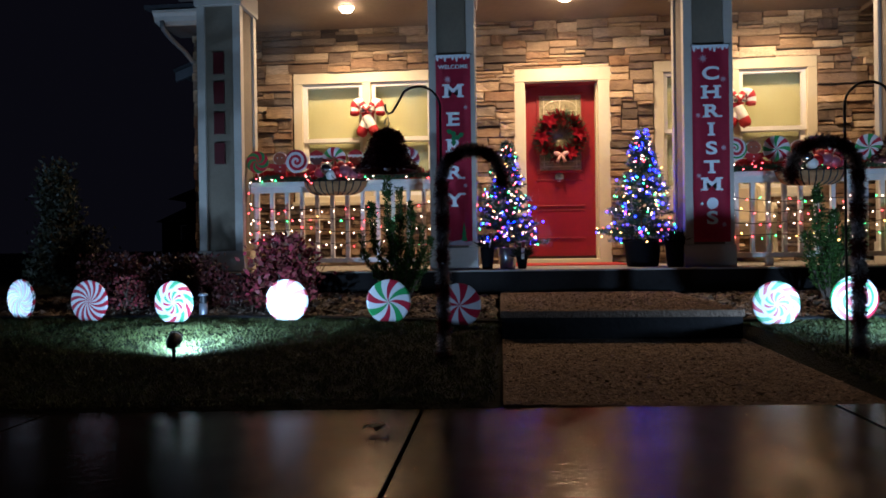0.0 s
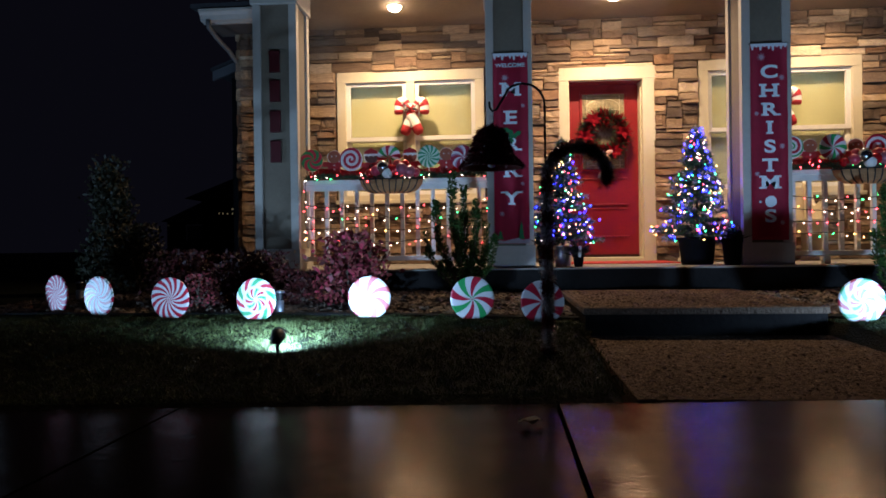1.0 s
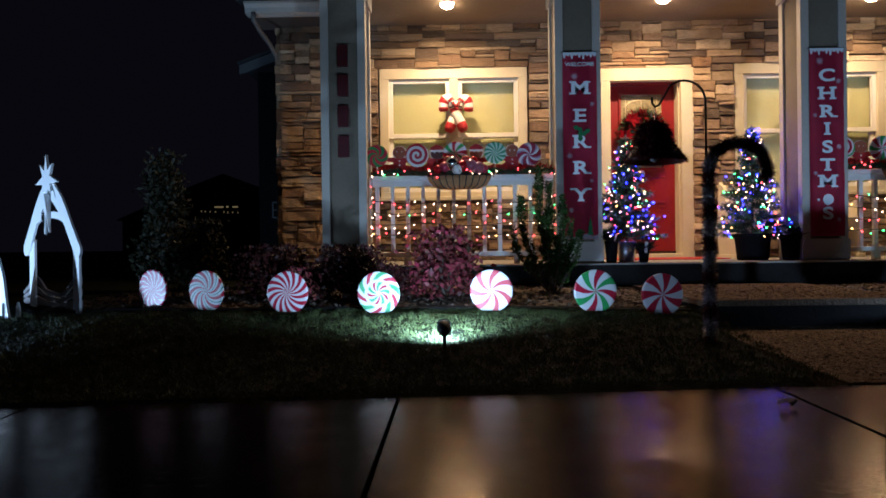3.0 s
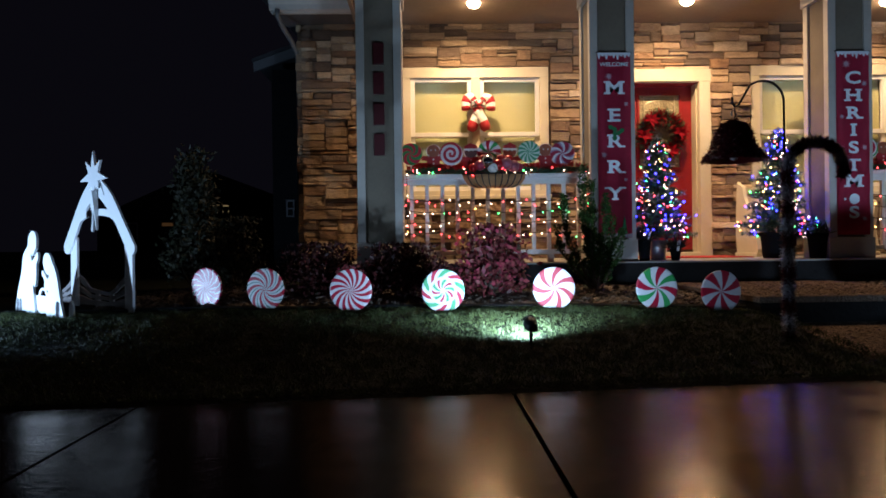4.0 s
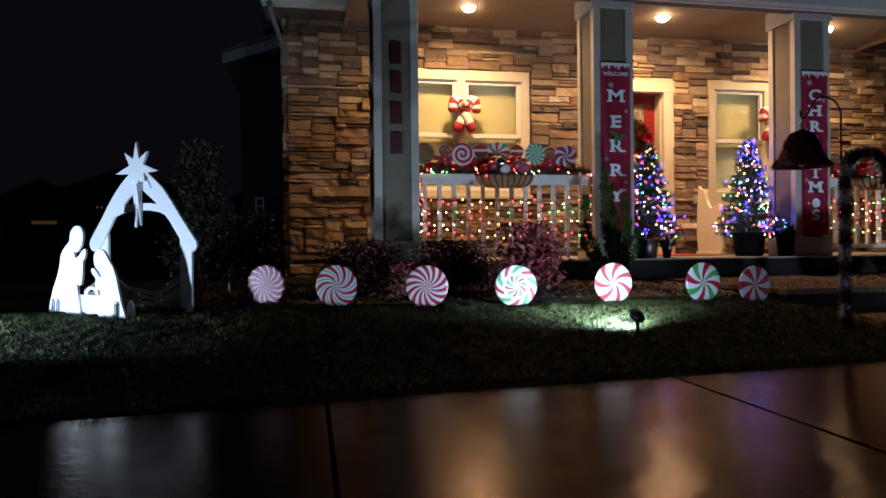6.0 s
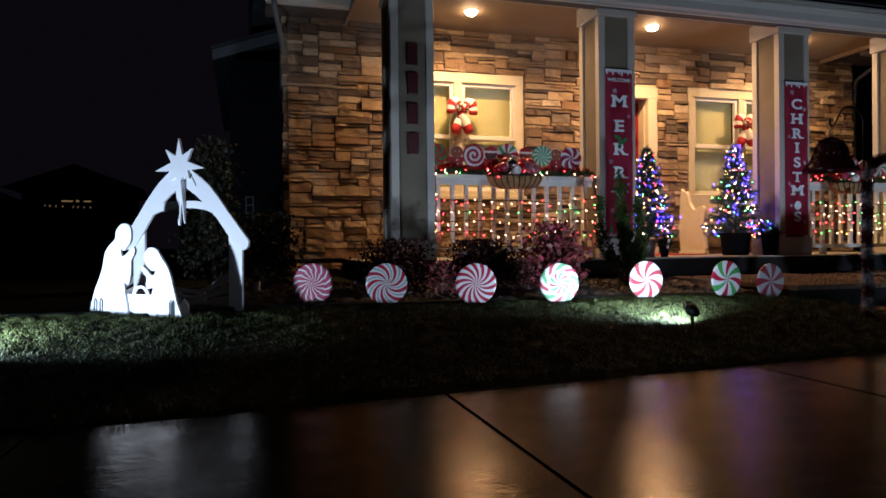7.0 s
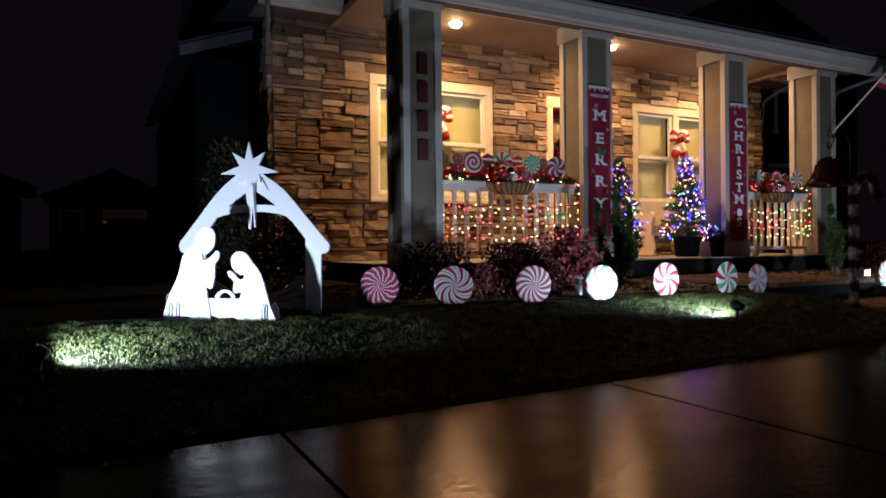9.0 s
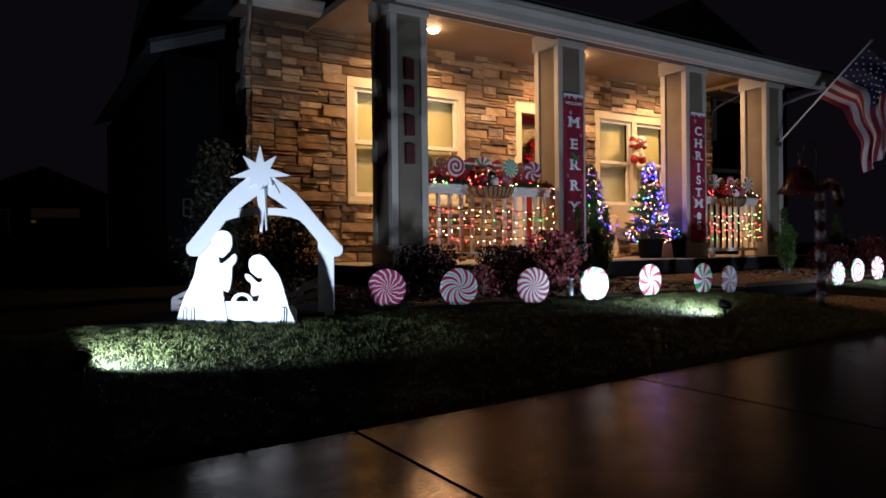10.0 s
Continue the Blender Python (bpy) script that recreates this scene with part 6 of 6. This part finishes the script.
x = np.random.uniform(-4.5, 5.5, 17000)
y = np.random.uniform(4.42, 5.95, 17000)
y = np.where(x < -3, y + 0.1 * (-3 - x), y)
ok = (x < -0.05) | (x > 1.5)
x, y = x[ok], y[ok]
chips("bark_mulch", x, y, np.array([gz(a, b) for a, b in zip(x, y)]) + np.random.uniform(0.0, 0.022, len(x)), 0.012, 0.035, 0.012, BARK_CHIP, "brown bark chips and small stones covering the planting bed", "bark mulch")
x, y = np.random.uniform(0.012, 1.438, 16000), np.random.uniform(2.615, 5.88, 16000)
z = np.where(y < 4.19, 0.010 + 0.035 * (y - 2.607) / 1.593, 0.218)
ok = np.abs(y - 4.195) > 0.02
chips("aggregate_pebbles", x[ok], y[ok], z[ok], 0.005, 0.012, 0.003, PEBBLE, "small rounded brown pebbles set in the garden walk", "pebbles")


def grow_grass():
    n = 330000
    x = np.random.uniform(-8.0, 5.0, n)
    y = np.random.uniform(2.61, 4.95, n)
    edge = 4.36 + 0.1 * np.maximum(0, -3.0 - x)
    keep = ((x < -0.03) | (x > 1.48)) & (y < edge + 0.02) & ((x > -6.6) | (np.random.rand(n) < 0.4))
    x, y = x[keep], y[keep]
    n = len(x)
    z = np.array([gz(a, b) for a, b in zip(x, y)])
    tuft = np.array([noise.noise((a * 3.0, b * 3.0, 0.0)) for a, b in zip(x, y)])
    fine = np.array([noise.noise((a * 11.0, b * 11.0, 3.0)) for a, b in zip(x, y)])
    h = np.random.uniform(0.009, 0.026, n) * np.clip(1 + 0.5 * tuft + 1.1 * fine, 0.3, 2.2)
    lean = np.array([[noise.noise((a * 14.0, b * 14.0, 7.0)), noise.noise((a * 14.0, b * 14.0, 9.0))] for a, b in zip(x, y)])
    base = np.stack([x, y, z - 0.004], 1)
    tip = base + np.stack([np.random.normal(size=n) * 0.012 + lean[:, 0] * 0.022, np.random.normal(size=n) * 0.012 + lean[:, 1] * 0.022, h], 1)
    me = blades("lawn_grass", base, tip, 0.0015, GRASS)
    tagged(new("lawn_grass", me), "short damp green lawn grass", "grass", kind="stuff")


grow_grass()


# ---- distance ----
def far_house(at, w, d, h, turn, label, panes, seed=0):
    o = thing("far_house", label, "house", at, turn)
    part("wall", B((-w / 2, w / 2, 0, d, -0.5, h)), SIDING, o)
    bm = plate(bmesh.new(), [(-w / 2 - 0.4, h), (w / 2 + 0.4, h), (0, h + w * 0.25)], -0.4, d + 0.4)
    part("roof", bm, ROOF_M, o)
    for px, pz, pw, ph, m in panes:
        for b in ((px - pw / 2 - 0.12, px + pw / 2 + 0.12, pz + ph / 2 + 0.02, pz + ph / 2 + 0.14), (px - pw / 2 - 0.12, px - pw / 2 - 0.02, pz - ph / 2 - 0.1, pz + ph / 2 + 0.02), (px + pw / 2 + 0.02, px + pw / 2 + 0.12, pz - ph / 2 - 0.1, pz + ph / 2 + 0.02)) if m is DARK_PANE else ():
            part("window_trim", B((b[0], b[1], -0.07, -0.005, b[2], b[3])), VINYL, o)
        f = part("window", B((px - pw / 2 - 0.02, px + pw / 2 + 0.02, -0.05, -0.005, pz - ph / 2 - 0.02, pz + ph / 2 + 0.02)), SIDING, o)
        part("pane", B((px - pw / 2, px + pw / 2, -0.06, -0.045, pz - ph / 2, pz + ph / 2)), m, f)
    return o


DARK_PANE = mat("dark_pane", (0.02, 0.02, 0.025), rough=0.1)
AMBER = glow("far_amber", (1.0, 0.50, 0.15), 0.03)
far_house((-24.5, 59.5, 0), 12, 9, 3.2, 8, "dark house far off with one dim lit window strip", [(0.2, 2.75, 1.8, 0.3, AMBER), (-3.5, 2.2, 1.4, 1.2, DARK_PANE)])
far_gold = glow("far_gold", (1.0, 0.72, 0.30), 0.13)
far_house((-8.5, 20.5, 0), 2.6, 4, 2.2, 4, "dark garden shed far off with a row of dim slots", [(-0.22, 1.87, 0.28, 0.04, far_gold), (0.03, 1.875, 0.07, 0.05, far_gold), (0.27, 1.87, 0.18, 0.04, far_gold)] + [(-0.75 + 0.135 * k + 0.02 * math.sin(k * 5), 1.69 + 0.006 * (9 - k), 0.025, 0.05, far_gold) for k in range(9) if k != 4])
far_house((-4.6, 41.0, 0), 6, 7, 3.4, 0, "dark house far off with a dim amber window", [(0.6, 2.5, 2.2, 0.5, glow("far_dim", (1.0, 0.5, 0.15), 0.0015)), (-0.4, 2.05, 0.2, 0.16, glow("far_spark", (1.0, 0.7, 0.2), 0.02)), (-2.0, 2.0, 0.9, 1.1, DARK_PANE)])
far_house((11.2, 13.5, 0), 9, 8, 5.6, -6, "dark neighbouring house beyond the porch end", [(-1.5, 2.0, 1.3, 1.5, DARK_PANE), (1.6, 2.0, 1.3, 1.5, DARK_PANE), (-1.2, 4.4, 1.2, 1.1, DARK_PANE), (1.8, 4.4, 1.2, 1.1, DARK_PANE)])


# ---- stones of the house front, piece by piece ----
def lay_stones(x0, x1, z0, z1, holes, seed):
    r = random.Random(seed)
    cx, cz = 0.045, 0.041
    nx, nz = int((x1 - x0) / cx), int((z1 - z0) / cz)
    free = np.ones((nx, nz), bool)
    for a, b, c, d in holes:
        for i in range(nx):
            for j in range(nz):
                x, z = x0 + (i + 0.5) * cx, z0 + (j + 0.5) * cz
                if a < x < b and c < z < d:
                    free[i, j] = False
    out = []
    for j in range(nz):
        i = 0
        while i < nx:
            if not free[i, j]:
                i += 1
                continue
            h = r.choice((1, 1, 1, 1, 2, 2, 2, 2, 2, 2, 3, 3))
            l = r.randint(5, 12) if h == 1 else r.randint(5, 14) if h == 2 else r.randint(6, 12)
            room = 0
            while i + room < nx and free[i + room, j]:
                room += 1
            if room >= 8 and room <= l + 3 and r.random() < 0.75:
                l = r.randint(3, room - 4)
            run = 0
            while run < l and i + run < nx and free[i + run, j]:
                run += 1
            rest = 0
            while rest < 3 and i + run + rest < nx and free[i + run + rest, j]:
                rest += 1
            if 0 < rest < 3 and (i + run + rest >= nx or not free[i + run + rest, j]):
                run += rest
            h = min(h, nz - j)
            while h > 1 and not free[i:i + run, j:j + h].all():
                h -= 1
            free[i:i + run, j:j + h] = False
            out.append((x0 + i * cx, x0 + (i + run) * cx, z0 + j * cz, z0 + (j + h) * cz))
            i += run
    return out


def stone_mesh(seed, l, h):
    r = random.Random(seed)
    bm = box(bmesh.new(), -0.5, 0.5, -0.05, 0.04, -0.5, 0.5)
    bmesh.ops.subdivide_edges(bm, edges=[e for e in bm.edges if abs(e.verts[0].co.x - e.verts[1].co.x) > 0.5], cuts=2)
    for v in bm.verts:
        front = v.co.y < 0
        v.co.x += r.uniform(-0.012, 0.012) / l * 0.35
        v.co.z += r.uniform(-0.004, 0.004) / h
        if front:
            v.co.y += r.uniform(-0.012, 0.010)
    es = [e for e in bm.edges if all(v.co.y < -0.02 for v in e.verts) and len(e.link_faces) == 2 and abs(e.calc_face_angle()) > 0.7]
    bmesh.ops.scale(bm, verts=bm.verts, vec=(l, 1, h))
    bmesh.ops.bevel(bm, geom=es, offset=0.007, segments=2, affect="EDGES")
    bmesh.ops.scale(bm, verts=bm.verts, vec=(1 / l, 1, 1 / h))
    return mesh_of(bm, "stone", STONE)


KINDS = {}
for l in (0.2, 0.3, 0.42, 0.55):
    for h in (0.041, 0.082, 0.123, 0.164):
        KINDS[(l, h)] = [stone_mesh(int(l * 100 + h * 1000 + s), l, h) for s in range(3)]
laid = lay_stones(HOUSE_L, HOUSE_R, DECK, CEIL + 0.02, OPEN, 5) + lay_stones(HOUSE_L, -3.0, 0.0, DECK, (), 6)
sr = random.Random(21)
near = sorted(laid, key=lambda s: s[0])[:298]
joined = bmesh.new()
for s in laid:
    l, h = s[1] - s[0], s[3] - s[2]
    key = min(KINDS, key=lambda k: abs(k[0] - l) + 4 * abs(k[1] - h))
    me = sr.choice(KINDS[key])
    m = Matrix.Translation(((s[0] + s[1]) / 2, WALL_Y + sr.uniform(-0.022, 0.016), (s[2] + s[3]) / 2)) @ Matrix.Diagonal((l - 0.006, 1, h - 0.007, 1))
    if s in near:
        o = part("stone", me, None, wall_south)
        o.matrix_basis = m
    else:
        tmp = me.copy()
        tmp.transform(m)
        joined.from_mesh(tmp)
        bpy.data.meshes.remove(tmp)
rest = part("stonework", joined, STONE_JOINED, wall_south)
tagged(rest, kind="stuff")
# corner stones turning on to the side wall
cz_ = 0.02
while cz_ < 3.2:
    hh = sr.choice((0.104, 0.104, 0.156))
    ll = sr.choice((0.24, 0.38, 0.42))
    me = sr.choice(KINDS[(0.42, 0.123)])
    o = part("stone", me, None, wall_west)
    o.matrix_basis = Matrix.Translation((HOUSE_L + sr.uniform(-0.01, 0.006), WALL_Y - 0.03 + ll / 2, cz_ + hh / 2)) @ Matrix.Rotation(radians(-90), 4, "Z") @ Matrix.Diagonal((ll, 1, hh - 0.006, 1))
    cz_ += hh
